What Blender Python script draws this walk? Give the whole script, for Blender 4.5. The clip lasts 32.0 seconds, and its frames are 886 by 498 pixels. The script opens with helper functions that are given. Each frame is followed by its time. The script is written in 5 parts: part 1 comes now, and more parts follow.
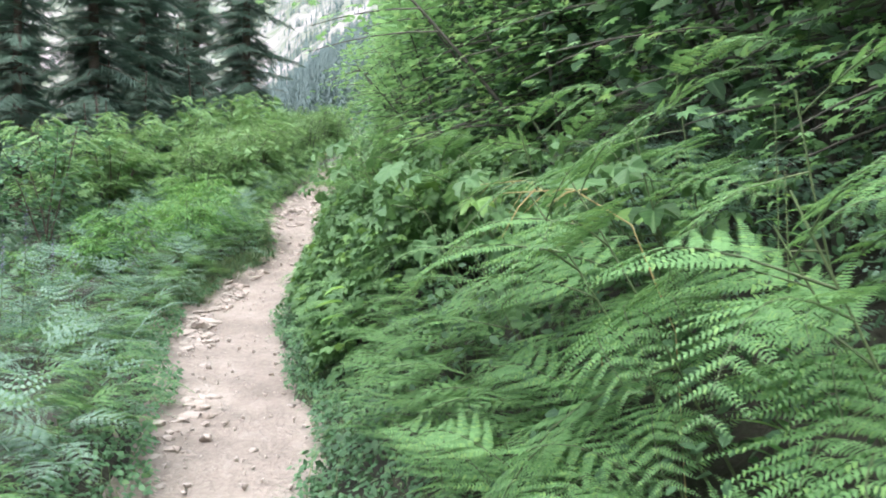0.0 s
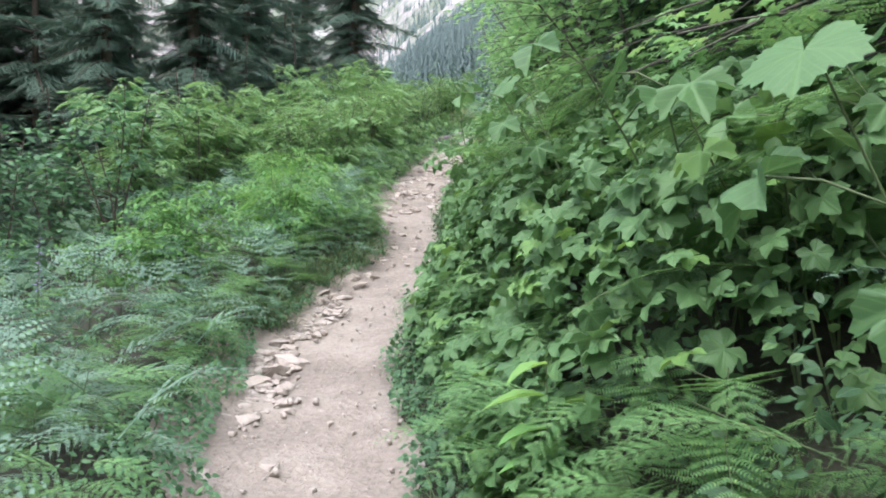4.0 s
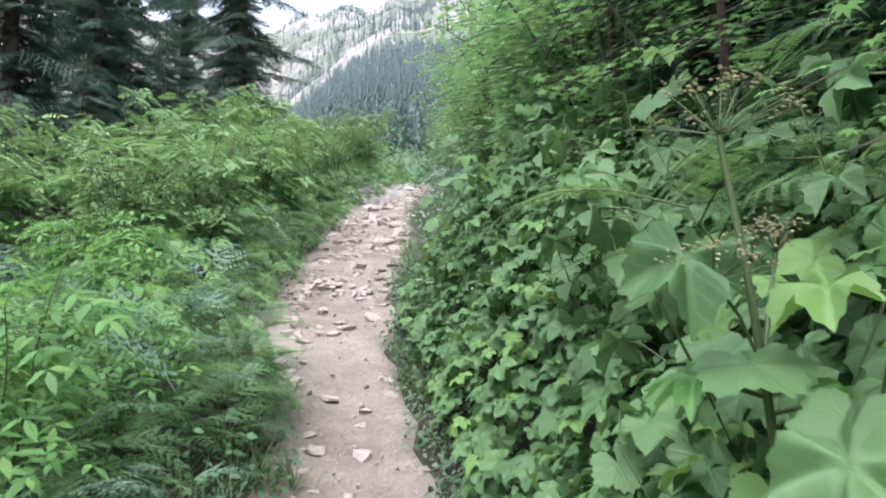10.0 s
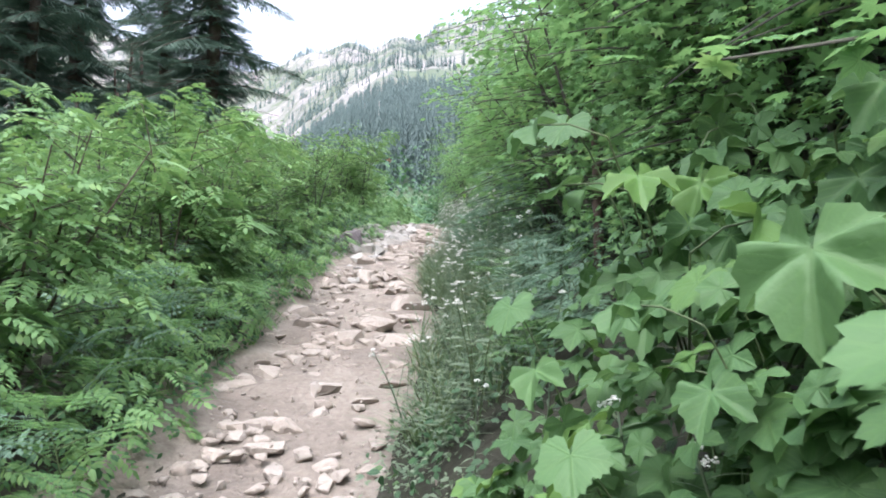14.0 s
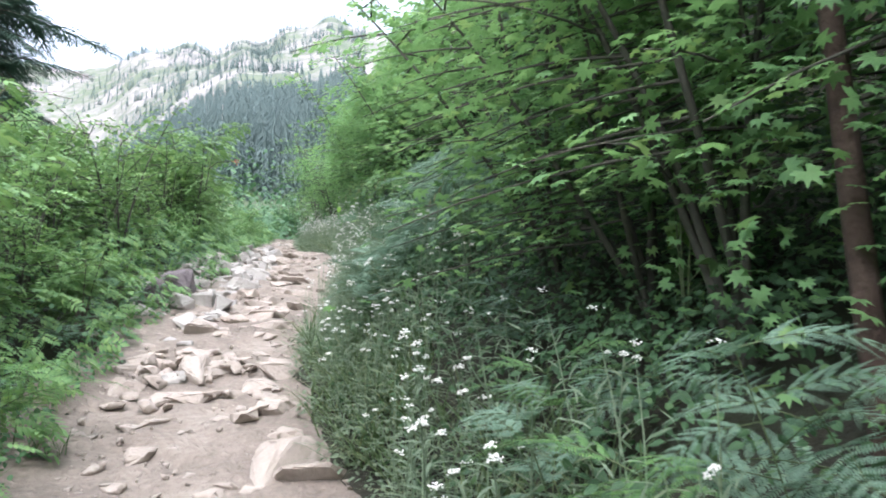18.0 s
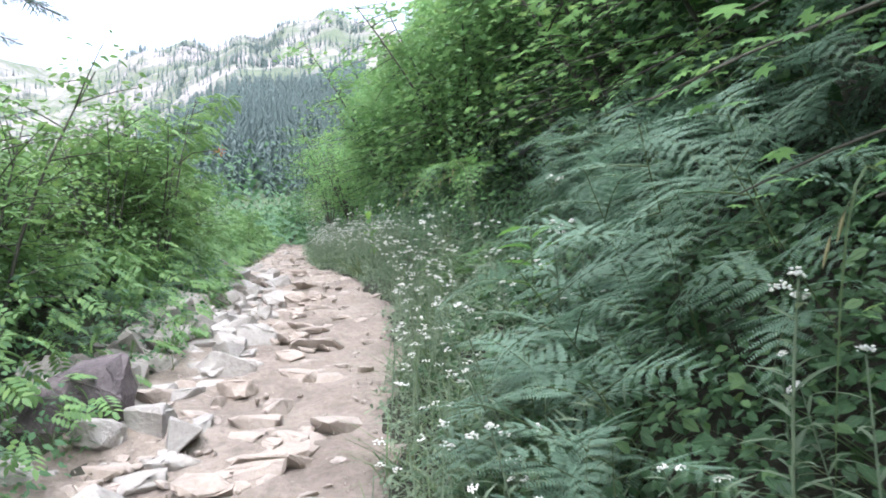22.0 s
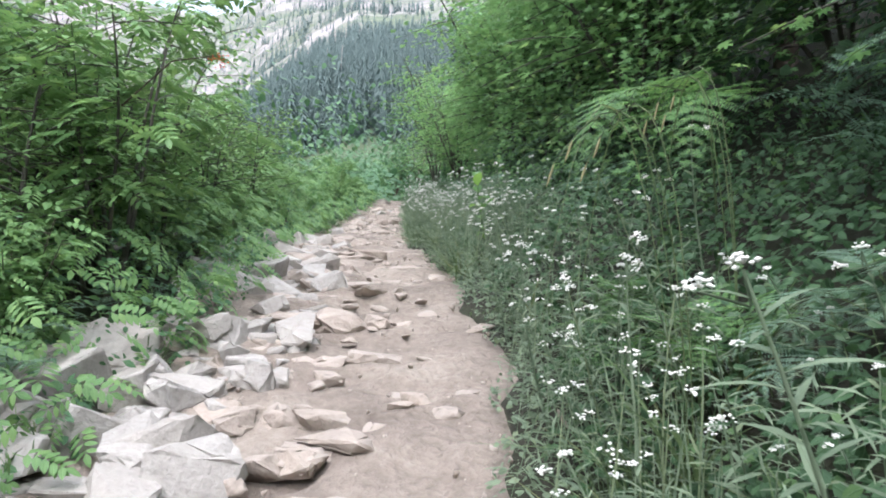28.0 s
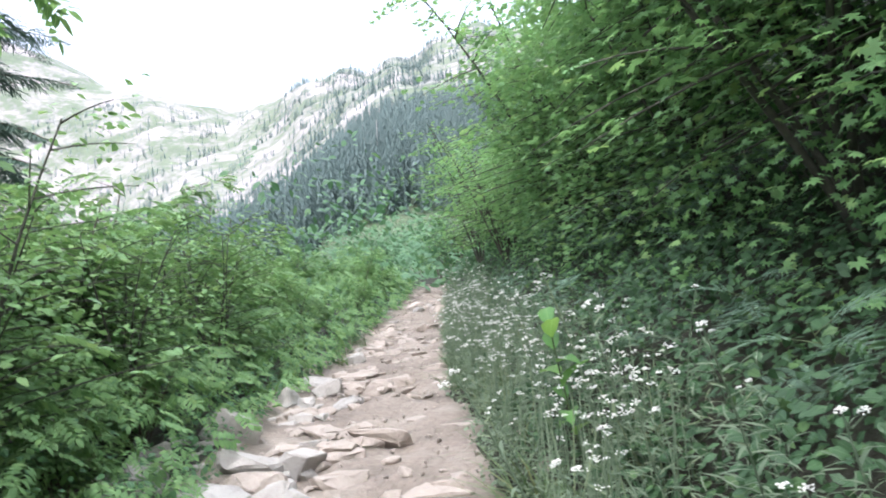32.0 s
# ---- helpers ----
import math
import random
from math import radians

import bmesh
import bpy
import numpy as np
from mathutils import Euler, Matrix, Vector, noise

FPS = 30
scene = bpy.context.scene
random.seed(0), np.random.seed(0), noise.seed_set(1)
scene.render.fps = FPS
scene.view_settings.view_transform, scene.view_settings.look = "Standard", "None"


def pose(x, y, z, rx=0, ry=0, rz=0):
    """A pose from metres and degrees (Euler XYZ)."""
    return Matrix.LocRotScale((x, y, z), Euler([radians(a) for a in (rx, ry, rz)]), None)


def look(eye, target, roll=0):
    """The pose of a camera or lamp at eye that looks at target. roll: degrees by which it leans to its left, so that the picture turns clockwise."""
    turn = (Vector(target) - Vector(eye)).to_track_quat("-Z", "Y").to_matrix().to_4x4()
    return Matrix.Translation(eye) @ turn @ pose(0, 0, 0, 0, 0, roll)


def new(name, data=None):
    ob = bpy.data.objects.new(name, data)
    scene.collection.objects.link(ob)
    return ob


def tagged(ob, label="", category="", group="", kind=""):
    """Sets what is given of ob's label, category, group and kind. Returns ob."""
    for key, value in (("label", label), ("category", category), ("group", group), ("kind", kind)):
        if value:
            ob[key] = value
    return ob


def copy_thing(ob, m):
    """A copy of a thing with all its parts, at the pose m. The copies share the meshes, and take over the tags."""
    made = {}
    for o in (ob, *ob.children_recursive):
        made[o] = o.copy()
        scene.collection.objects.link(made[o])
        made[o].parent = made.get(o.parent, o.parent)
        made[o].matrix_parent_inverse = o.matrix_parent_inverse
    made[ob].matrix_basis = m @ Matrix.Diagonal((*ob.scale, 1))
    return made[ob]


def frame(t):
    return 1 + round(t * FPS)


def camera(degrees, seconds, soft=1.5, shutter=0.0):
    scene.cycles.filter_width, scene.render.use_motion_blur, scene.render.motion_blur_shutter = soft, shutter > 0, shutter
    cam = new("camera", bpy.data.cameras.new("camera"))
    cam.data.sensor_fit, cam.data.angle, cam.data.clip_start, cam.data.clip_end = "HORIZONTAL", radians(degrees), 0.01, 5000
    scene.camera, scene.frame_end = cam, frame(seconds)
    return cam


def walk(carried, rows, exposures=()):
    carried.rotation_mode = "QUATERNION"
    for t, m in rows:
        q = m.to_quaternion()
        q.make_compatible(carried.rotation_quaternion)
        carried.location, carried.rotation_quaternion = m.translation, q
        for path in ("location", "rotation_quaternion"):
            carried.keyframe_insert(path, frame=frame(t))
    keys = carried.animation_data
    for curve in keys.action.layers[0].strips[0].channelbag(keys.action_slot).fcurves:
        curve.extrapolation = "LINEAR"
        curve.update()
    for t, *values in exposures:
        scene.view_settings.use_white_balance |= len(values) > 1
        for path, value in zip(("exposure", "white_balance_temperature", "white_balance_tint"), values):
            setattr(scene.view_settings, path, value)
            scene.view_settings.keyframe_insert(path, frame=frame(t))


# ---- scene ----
cam = camera(62.8, 32.0, soft=1.85, shutter=0.12)
METRES, EYE, TILT, LEAN, TURN = 29.0, 1.65, 0.0, 0.0, 0.0
ROWS = [
    (0.0, 0.0, 0.0, 0.0, 0.0, 0.0, -0.0),
    (0.5, -0.004, 0.0143, 0.0004, 4.22, 1.39, -2.87),
    (1.0, -0.0059, 0.0292, 0.0008, 13.15, 0.61, -2.56),
    (1.5, -0.0113, 0.0444, 0.0006, 14.82, -0.94, -2.12),
    (2.0, -0.0144, 0.055, 0.0016, 13.44, -2.65, -3.79),
    (2.5, -0.0151, 0.0699, 0.0031, 12.87, -3.25, -4.65),
    (3.0, -0.0154, 0.0797, 0.0032, 8.84, -4.22, -2.23),
    (3.5, -0.0212, 0.0957, 0.004, 8.36, -1.59, -0.81),
    (5.5, -0.0341, 0.1389, 0.009, 4.91, -1.05, -0.14),
    (6.0, -0.0334, 0.1537, 0.0074, 2.84, -3.68, -0.57),
    (6.5, -0.0316, 0.1697, 0.0122, 5.5, -4.16, -2.53),
    (7.0, -0.0374, 0.1824, 0.0132, 6.06, -3.5, -4.48),
    (7.5, -0.0485, 0.201, 0.0152, 5.2, -2.86, -0.01),
    (8.0, -0.0561, 0.2223, 0.0175, 5.36, -0.89, -0.22),
    (8.5, -0.0623, 0.2391, 0.0208, 4.86, 0.28, -2.51),
    (9.0, -0.0698, 0.2591, 0.0252, -3.27, 1.05, -0.14),
    (9.5, -0.0719, 0.2758, 0.0254, -4.27, -0.84, -0.09),
    (10.0, -0.073, 0.2958, 0.0316, 0.01, 2.75, 0.16),
    (10.5, -0.0763, 0.3161, 0.0344, -1.09, 7.4, -0.29),
    (11.0, -0.0784, 0.3362, 0.037, -3.73, 7.05, -2.11),
    (11.5, -0.0786, 0.3565, 0.0398, -2.59, 9.57, -2.54),
    (12.0, -0.0804, 0.3766, 0.0397, -1.18, 4.25, -1.82),
    (12.5, -0.0825, 0.3932, 0.0464, -4.82, 2.25, -2.49),
    (13.0, -0.082, 0.4125, 0.0493, -5.97, 8.16, -3.83),
    (13.5, -0.0829, 0.4294, 0.0519, -2.02, 7.03, -3.33),
    (15.5, -0.0929, 0.5043, 0.0668, -0.88, 3.66, 2.69),
    (16.0, -0.0968, 0.5202, 0.0685, -3.1, 5.84, -0.87),
    (16.5, -0.0988, 0.5369, 0.0748, -8.92, 6.43, 6.94),
    (17.0, -0.1001, 0.5552, 0.0796, -11.27, 9.19, 4.02),
    (17.5, -0.098, 0.572, 0.0803, -15.84, 6.21, 2.69),
    (18.0, -0.096, 0.5903, 0.085, -11.75, 6.18, 1.33),
    (18.5, -0.099, 0.6081, 0.0863, -7.56, 5.3, 2.4),
    (19.0, -0.0994, 0.6253, 0.089, -9.8, 1.76, 1.76),
    (19.5, -0.1002, 0.6409, 0.0925, -9.36, 2.47, 4.14),
    (20.0, -0.1029, 0.6573, 0.0945, -7.64, 2.17, 4.89),
    (20.5, -0.1045, 0.6721, 0.1006, -14.2, 0.36, 6.0),
    (21.0, -0.1025, 0.6915, 0.1042, -14.52, 0.51, 2.06),
    (21.5, -0.101, 0.7057, 0.1093, -12.61, 2.39, 3.6),
    (22.0, -0.0993, 0.7262, 0.1136, -11.2, 5.46, 2.93),
    (22.5, -0.1001, 0.7408, 0.1153, -12.95, 3.02, 6.58),
    (23.0, -0.099, 0.7504, 0.1184, -13.6, 1.86, 8.04),
    (23.5, -0.1017, 0.7513, 0.1211, -21.41, 6.11, 5.78),
    (24.0, -0.1035, 0.7553, 0.1211, -28.31, 6.61, 1.98),
    (24.5, -0.0979, 0.7644, 0.1205, -28.79, 3.89, 4.39),
    (25.0, -0.0952, 0.7739, 0.1215, -20.77, 3.14, 4.01),
    (25.5, -0.0927, 0.787, 0.1237, -16.97, 0.09, 2.78),
    (26.0, -0.0921, 0.7962, 0.1264, -14.67, 2.21, 2.85),
    (26.5, -0.0882, 0.8096, 0.1273, -10.79, 1.85, 1.83),
    (28.5, -0.0859, 0.8624, 0.1381, -0.84, 2.0, 0.25),
    (29.0, -0.0888, 0.8756, 0.1411, -1.96, 3.46, 4.55),
    (29.5, -0.0904, 0.8873, 0.1469, -10.27, 4.27, 4.66),
    (30.0, -0.0878, 0.8976, 0.1465, -11.22, 5.74, 2.39),
    (30.5, -0.0823, 0.9092, 0.1488, -9.98, 7.14, 4.1),
    (31.0, -0.0804, 0.9226, 0.1496, -8.36, 6.27, 1.25),
    (31.5, -0.0792, 0.9388, 0.1554, -4.52, 6.96, -2.96),
    (32.0, -0.079, 0.9515, 0.1644, 1.7, 6.89, 5.06),
]
walk(cam, [(t, pose(0, 0, EYE, TILT, LEAN, TURN) @ pose(METRES * x, METRES * y, METRES * z, 90 + pitch, roll, yaw)) for t, x, y, z, yaw, pitch, roll in ROWS],
     exposures=[(0.0, 2.65, 5900, 10), (2.0, 2.48, 5860, 10), (6.0, 2.45, 5790, 13), (13.0, 2.48, 5790, 12), (16.0, 2.52, 5780, 11), (24.0, 2.55, 5740, 12), (25.0, 2.75, 5740, 11), (26.0, 2.52, 5760, 11), (29.0, 2.38, 5790, 11), (31.0, 2.42, 5790, 11), (32.0, 2.53, 5790, 11)])

# ---- light ----
SUN_ELEV, SUN_AZ = 60.0, 200.0        # degrees; azimuth clockwise from +y
world = bpy.data.worlds.new("sky")
scene.world = world
world.use_nodes = True
wn = world.node_tree
sky = wn.nodes.new("ShaderNodeTexSky")
sky.sky_type = 'NISHITA'
sky.sun_disc = False
sky.sun_elevation = radians(SUN_ELEV)
sky.sun_rotation = radians(SUN_AZ)
sky.air_density, sky.dust_density, sky.ozone_density = 0.75, 8.0, 1.0
wbg = wn.nodes["Background"]
wbg.inputs["Strength"].default_value = 0.15
veil = wn.nodes.new("ShaderNodeMix")       # thin white overcast over the blue
veil.data_type = 'RGBA'
veil.inputs[0].default_value = 0.7
veil.inputs[7].default_value = (2.45, 2.5, 2.6, 1.0)
wn.links.new(sky.outputs["Color"], veil.inputs[6])
wn.links.new(veil.outputs[2], wbg.inputs["Color"])
sun_data = bpy.data.lights.new("sun", 'SUN')
sun_data.energy, sun_data.angle, sun_data.color = 0.8, radians(90), (1.0, 0.98, 0.94)
sun = new("sun", sun_data)
sun_way = Vector((math.sin(radians(SUN_AZ)) * math.cos(radians(SUN_ELEV)), math.cos(radians(SUN_AZ)) * math.cos(radians(SUN_ELEV)), math.sin(radians(SUN_ELEV))))
sun.matrix_world = look((-20, -40, 90), Vector((-20, -40, 90)) - sun_way)

# ---- the plan: trail profile and edges along y ----
TY = [-8, 0, 4, 8, 12, 16, 20, 24, 28, 30, 32, 36, 38, 42, 46, 52, 60]
TZ = [-0.9, -0.05, 0.28, 0.69, 1.39, 2.34, 3.21, 4.1, 5.0, 5.4, 5.68, 6.1, 6.36, 7.0, 7.68, 8.3, 8.9]
EY = [-8, 0, 4, 6, 7.4, 9, 11, 12.5, 13.6, 15, 17, 20, 24, 26, 28, 30, 32, 34, 37, 42, 46, 60]
EL = [0.6, -0.85, -1.72, -2.26, -2.84, -3.18, -3.16, -2.88, -3.24, -3.78, -3.87, -4.08, -4.08, -3.85, -3.62, -3.56, -3.82, -3.98, -3.9, -3.55, -3.3, -2.2]
RY = [-8, 0, 4, 5.4, 6.5, 7.4, 8.1, 9, 10, 11, 12.4, 13.5, 15, 16.5, 18.4, 19.5, 20.7, 21.5, 22.7, 24.4, 25.8, 27, 28.2, 30, 32, 34, 37, 42, 46, 60]
RX = [2.2, 0.4, -0.66, -0.9, -1.35, -1.56, -1.75, -2.0, -2.08, -2.02, -2.1, -2.4, -2.54, -2.66, -2.6, -2.48, -2.42, -2.62, -2.72, -2.5, -2.25, -2.1, -1.95, -2.02, -2.18, -2.38, -2.52, -2.6, -2.6, -1.5]


def smooth(a, b, x):
    t = np.clip((np.asarray(x, float) - a) / (b - a), 0, 1)
    return t * t * (3 - 2 * t)


def left_edge(y):
    return np.interp(y, EY, EL) + 0.05 * np.sin(np.asarray(y) * 3.3 + 1) + 0.035 * np.sin(np.asarray(y) * 8.3)


def right_edge(y):
    return np.interp(y, RY, RX) + 0.05 * np.sin(np.asarray(y) * 2.9) + 0.04 * np.sin(np.asarray(y) * 7.1 + 1)


def wobble(x, y, size, seed=0.0):
    """Cheap rolling noise from sines, about -1 to 1."""
    a = np.asarray(x) / size + seed
    b = np.asarray(y) / size - seed * 1.7
    return (np.sin(a * 1.9 + 1.3 * np.sin(b * 1.1)) + np.sin(b * 2.3 + 1.7 * np.sin(a * 0.9 + 1)) + 0.5 * np.sin(a * 4.7 + b * 3.9) + 0.4 * np.sin(b * 7.3 - a * 5.1)) / 2.9


def height(x, y):
    """The ground's height anywhere."""
    x, y = np.asarray(x, float), np.asarray(y, float)
    base = np.interp(y, TY, TZ)
    r = np.maximum(x - right_edge(y), 0)
    l = np.maximum(left_edge(y) - x, 0)
    near_rise = 0.5 * r * smooth(0.0, 0.6, r) + 0.2 * np.maximum(r - 3.0, 0)
    rise = np.where(r < 110, near_rise, 76 - 0.25 * (r - 110))
    drop = 0.06 * smooth(0, 0.25, l) - 0.14 * np.maximum(l - 0.8, 0) - 0.16 * np.maximum(l - 4.5, 0)
    drop = np.maximum(drop, -22 + 0.01 * l)
    rad = np.hypot(x + 2.5, y - 25)
    az = np.degrees(np.arctan2(-(x + 2.5), np.maximum(y - 25, 1.0)))
    s = 1 - 0.42 * smooth(3, 19, az) - 0.58 * smooth(19, 36, az)
    far = smooth(60, 150, y)
    z = base + rise * (1 - 0.5 * far) + drop * (1 - far * s)
    front = np.maximum(y - 25, 0)
    z = z + s * np.interp(front, [45, 110, 450, 1300, 1800, 3200], [0, 9, 128, 530, 560, 420])
    z = z + s * smooth(600, 1300, front) * (20 * np.sin(az * 0.5 - 3.8) + 8 * np.sin(az * 1.7 + 1))
    z = z + far * (wobble(x, y, 90, 1.0) * 8 + wobble(x, y, 30, 3.0) * 2.5) * np.clip((y - 90) / 300, 0.05, 1.6)
    z = z + (1 - s * smooth(100, 400, y)) * smooth(700, 2400, rad) * (930 + 110 * wobble(x, y, 420, 2.0) + 50 * wobble(x, y, 150, 5.0))
    near = smooth(0.0, 0.4, r + l) * (1 - smooth(30, 60, rad))
    return z + near * (0.05 * wobble(x, y, 0.9, 4.0) + 0.1 * wobble(x, y, 2.6, 7.0))


# ---- mesh helpers ----
class Geo:
    """Collects vertices, faces and leaf coordinates for one mesh."""

    def __init__(self):
        self.v, self.f, self.uv, self.m, self.n = [], [], [], [], 0

    def add(self, v, f, uv=None, mat=0):
        v = np.asarray(v, float)
        if uv is None:
            uv = np.zeros((len(v), 2))
        self.v.append(v)
        self.uv.append(np.asarray(uv, float))
        for a in (f if isinstance(f, list) and len(f) and isinstance(f[0], np.ndarray) else [np.asarray(f, int)]):
            if len(a):
                self.f.append(a + self.n)
                self.m.append(np.full(len(a), mat))
        self.n += len(v)
        return self

    def stamp(self, tpl, pos, rot, scale, mat=0):
        """Many copies of a template: pos (n,3), rot (n,3,3), scale (n)."""
        tv, tf, tuv = tpl
        n, k = len(pos), len(tv)
        if n == 0:
            return self
        v = np.einsum("nij,kj->nki", rot, tv) * np.asarray(scale).reshape(-1, 1, 1) + np.asarray(pos)[:, None, :]
        off = (np.arange(n) * k)[:, None, None]
        fs = [(a[None] + off).reshape(-1, a.shape[1]) for a in tf]
        return self.add(v.reshape(-1, 3), fs, np.tile(tuv, (n, 1)), mat)

    def template(self):
        tri = [a for a in self.f if a.shape[1] == 3]
        quad = [a for a in self.f if a.shape[1] == 4]
        return np.concatenate(self.v), [np.concatenate(a) for a in (tri, quad) if a], np.concatenate(self.uv)

    def mesh(self, name, mats, soft=False):
        me = bpy.data.meshes.new(name)
        v, uv = np.concatenate(self.v), np.concatenate(self.uv)
        me.vertices.add(len(v))
        me.vertices.foreach_set("co", v.ravel())
        loops = np.concatenate([a.ravel() for a in self.f])
        sizes = np.concatenate([np.full(len(a), a.shape[1]) for a in self.f])
        me.loops.add(len(loops))
        me.loops.foreach_set("vertex_index", loops)
        me.polygons.add(len(sizes))
        me.polygons.foreach_set("loop_start", np.concatenate([[0], np.cumsum(sizes)[:-1]]))
        me.polygons.foreach_set("material_index", np.concatenate(self.m).astype(int))
        if soft:
            me.polygons.foreach_set("use_smooth", np.ones(len(sizes), bool))
        layer = me.uv_layers.new(name="leaf")
        layer.uv.foreach_set("vector", uv[loops].ravel())
        for m in (mats if isinstance(mats, (list, tuple)) else [mats]):
            me.materials.append(m)
        me.update(calc_edges=True)
        me.validate()
        return me


def tube(points, radii, sides=5):
    """A tapered tube along points."""
    p = np.asarray(points, float)
    radii = np.broadcast_to(np.asarray(radii, float), (len(p),))
    d = np.gradient(p, axis=0)
    d /= np.linalg.norm(d, axis=1)[:, None] + 1e-9
    ref = np.where(np.abs(d[:, 2:3]) > 0.9, [[1.0, 0, 0]], [[0, 0, 1.0]])
    a = np.cross(d, ref)
    a /= np.linalg.norm(a, axis=1)[:, None] + 1e-9
    b = np.cross(d, a)
    th = np.arange(sides) * 2 * math.pi / sides
    v = (p[:, None] + radii[:, None, None] * (np.cos(th)[None, :, None] * a[:, None] + np.sin(th)[None, :, None] * b[:, None])).reshape(-1, 3)
    i = np.arange(len(p) - 1)[:, None] * sides
    j = np.arange(sides)[None]
    q = np.stack([i + j, i + (j + 1) % sides, i + sides + (j + 1) % sides, i + sides + j], -1).reshape(-1, 4)
    uv = np.stack([np.repeat(np.linspace(0, 1, len(p)), sides), np.tile(th, len(p))], 1)
    return v, q, uv


def basis(fwd, up):
    """Rotation matrices whose columns are right, forward, up."""
    fwd = np.asarray(fwd, float)
    fwd = fwd / (np.linalg.norm(fwd, axis=-1, keepdims=True) + 1e-9)
    right = np.cross(fwd, up)
    right /= np.linalg.norm(right, axis=-1, keepdims=True) + 1e-9
    return np.stack([right, fwd, np.cross(right, fwd)], -1)


def thing(name, label, category, group="", kind="", m=None):
    ob = tagged(new(name), label, category, group, kind)
    if m is not None:
        ob.matrix_basis = m
    return ob


def part(name, me, parent, label="", m=None):
    ob = new(name, me)
    ob.parent = parent
    if m is not None:
        ob.matrix_basis = m
    return tagged(ob, label)


def solid(name, me, label, category, group="", kind="", m=None):
    ob = tagged(new(name, me), label, category, group, kind)
    if m is not None:
        ob.matrix_basis = m
    return ob


def at(x, y, lift=0.0):
    return Vector((x, y, float(height(x, y)) + lift))


def placed(x, y, turn, size=1.0, lean=0.0, lean_way=0.0, lift=0.0):
    """A pose on the ground: turned about its own axis, then leaning lean degrees towards lean_way (degrees, 0 is +y, 90 is -x)."""
    ax = Vector((-math.cos(radians(lean_way)), -math.sin(radians(lean_way)), 0))
    return Matrix.Translation(at(x, y, lift)) @ Matrix.Rotation(radians(lean), 4, ax) @ Matrix.Rotation(radians(turn), 4, 'Z') @ Matrix.Scale(size, 4)


# ---- materials ----
def nodes_of(name):
    m = bpy.data.materials.new(name)
    m.use_nodes = True
    nt = m.node_tree
    return m, nt, nt.nodes["Principled BSDF"], nt.nodes["Material Output"]


def noise_node(nt, vec, scale, detail=4.0, rough=0.55):
    n = nt.nodes.new("ShaderNodeTexNoise")
    n.inputs["Scale"].default_value, n.inputs["Detail"].default_value, n.inputs["Roughness"].default_value = scale, detail, rough
    if vec is not None:
        nt.links.new(vec, n.inputs["Vector"])
    return n.outputs["Fac"]


def ramp(nt, fac, stops):
    n = nt.nodes.new("ShaderNodeValToRGB")
    e = n.color_ramp.elements
    while len(e) < len(stops):
        e.new(0.5)
    for el, (p, c) in zip(e, stops):
        el.position, el.color = p, (*c, 1)
    nt.links.new(fac, n.inputs["Fac"])
    return n.outputs["Color"]


def mix(nt, fac, a, b, blend='MIX'):
    n = nt.nodes.new("ShaderNodeMix")
    n.data_type, n.blend_type = 'RGBA', blend
    for sock, val in ((n.inputs[0], fac), (n.inputs[6], a), (n.inputs[7], b)):
        if isinstance(val, (int, float)):
            sock.default_value = val
        elif isinstance(val, tuple):
            sock.default_value = (*val, 1)
        else:
            nt.links.new(val, sock)
    return n.outputs[2]


def maths(nt, op, a, b=0.0, clamp=False):
    n = nt.nodes.new("ShaderNodeMath")
    n.operation, n.use_clamp = op, clamp
    for sock, val in zip(n.inputs, (a, b)):
        if isinstance(val, (int, float)):
            sock.default_value = val
        else:
            nt.links.new(val, sock)
    return n.outputs[0]


def bump(nt, bsdf, h, strength, dist):
    n = nt.nodes.new("ShaderNodeBump")
    n.inputs["Strength"].default_value, n.inputs["Distance"].default_value = strength, dist
    nt.links.new(h, n.inputs["Height"])
    nt.links.new(n.outputs["Normal"], bsdf.inputs["Normal"])


def position(nt):
    return nt.nodes.new("ShaderNodeNewGeometry").outputs["Position"]


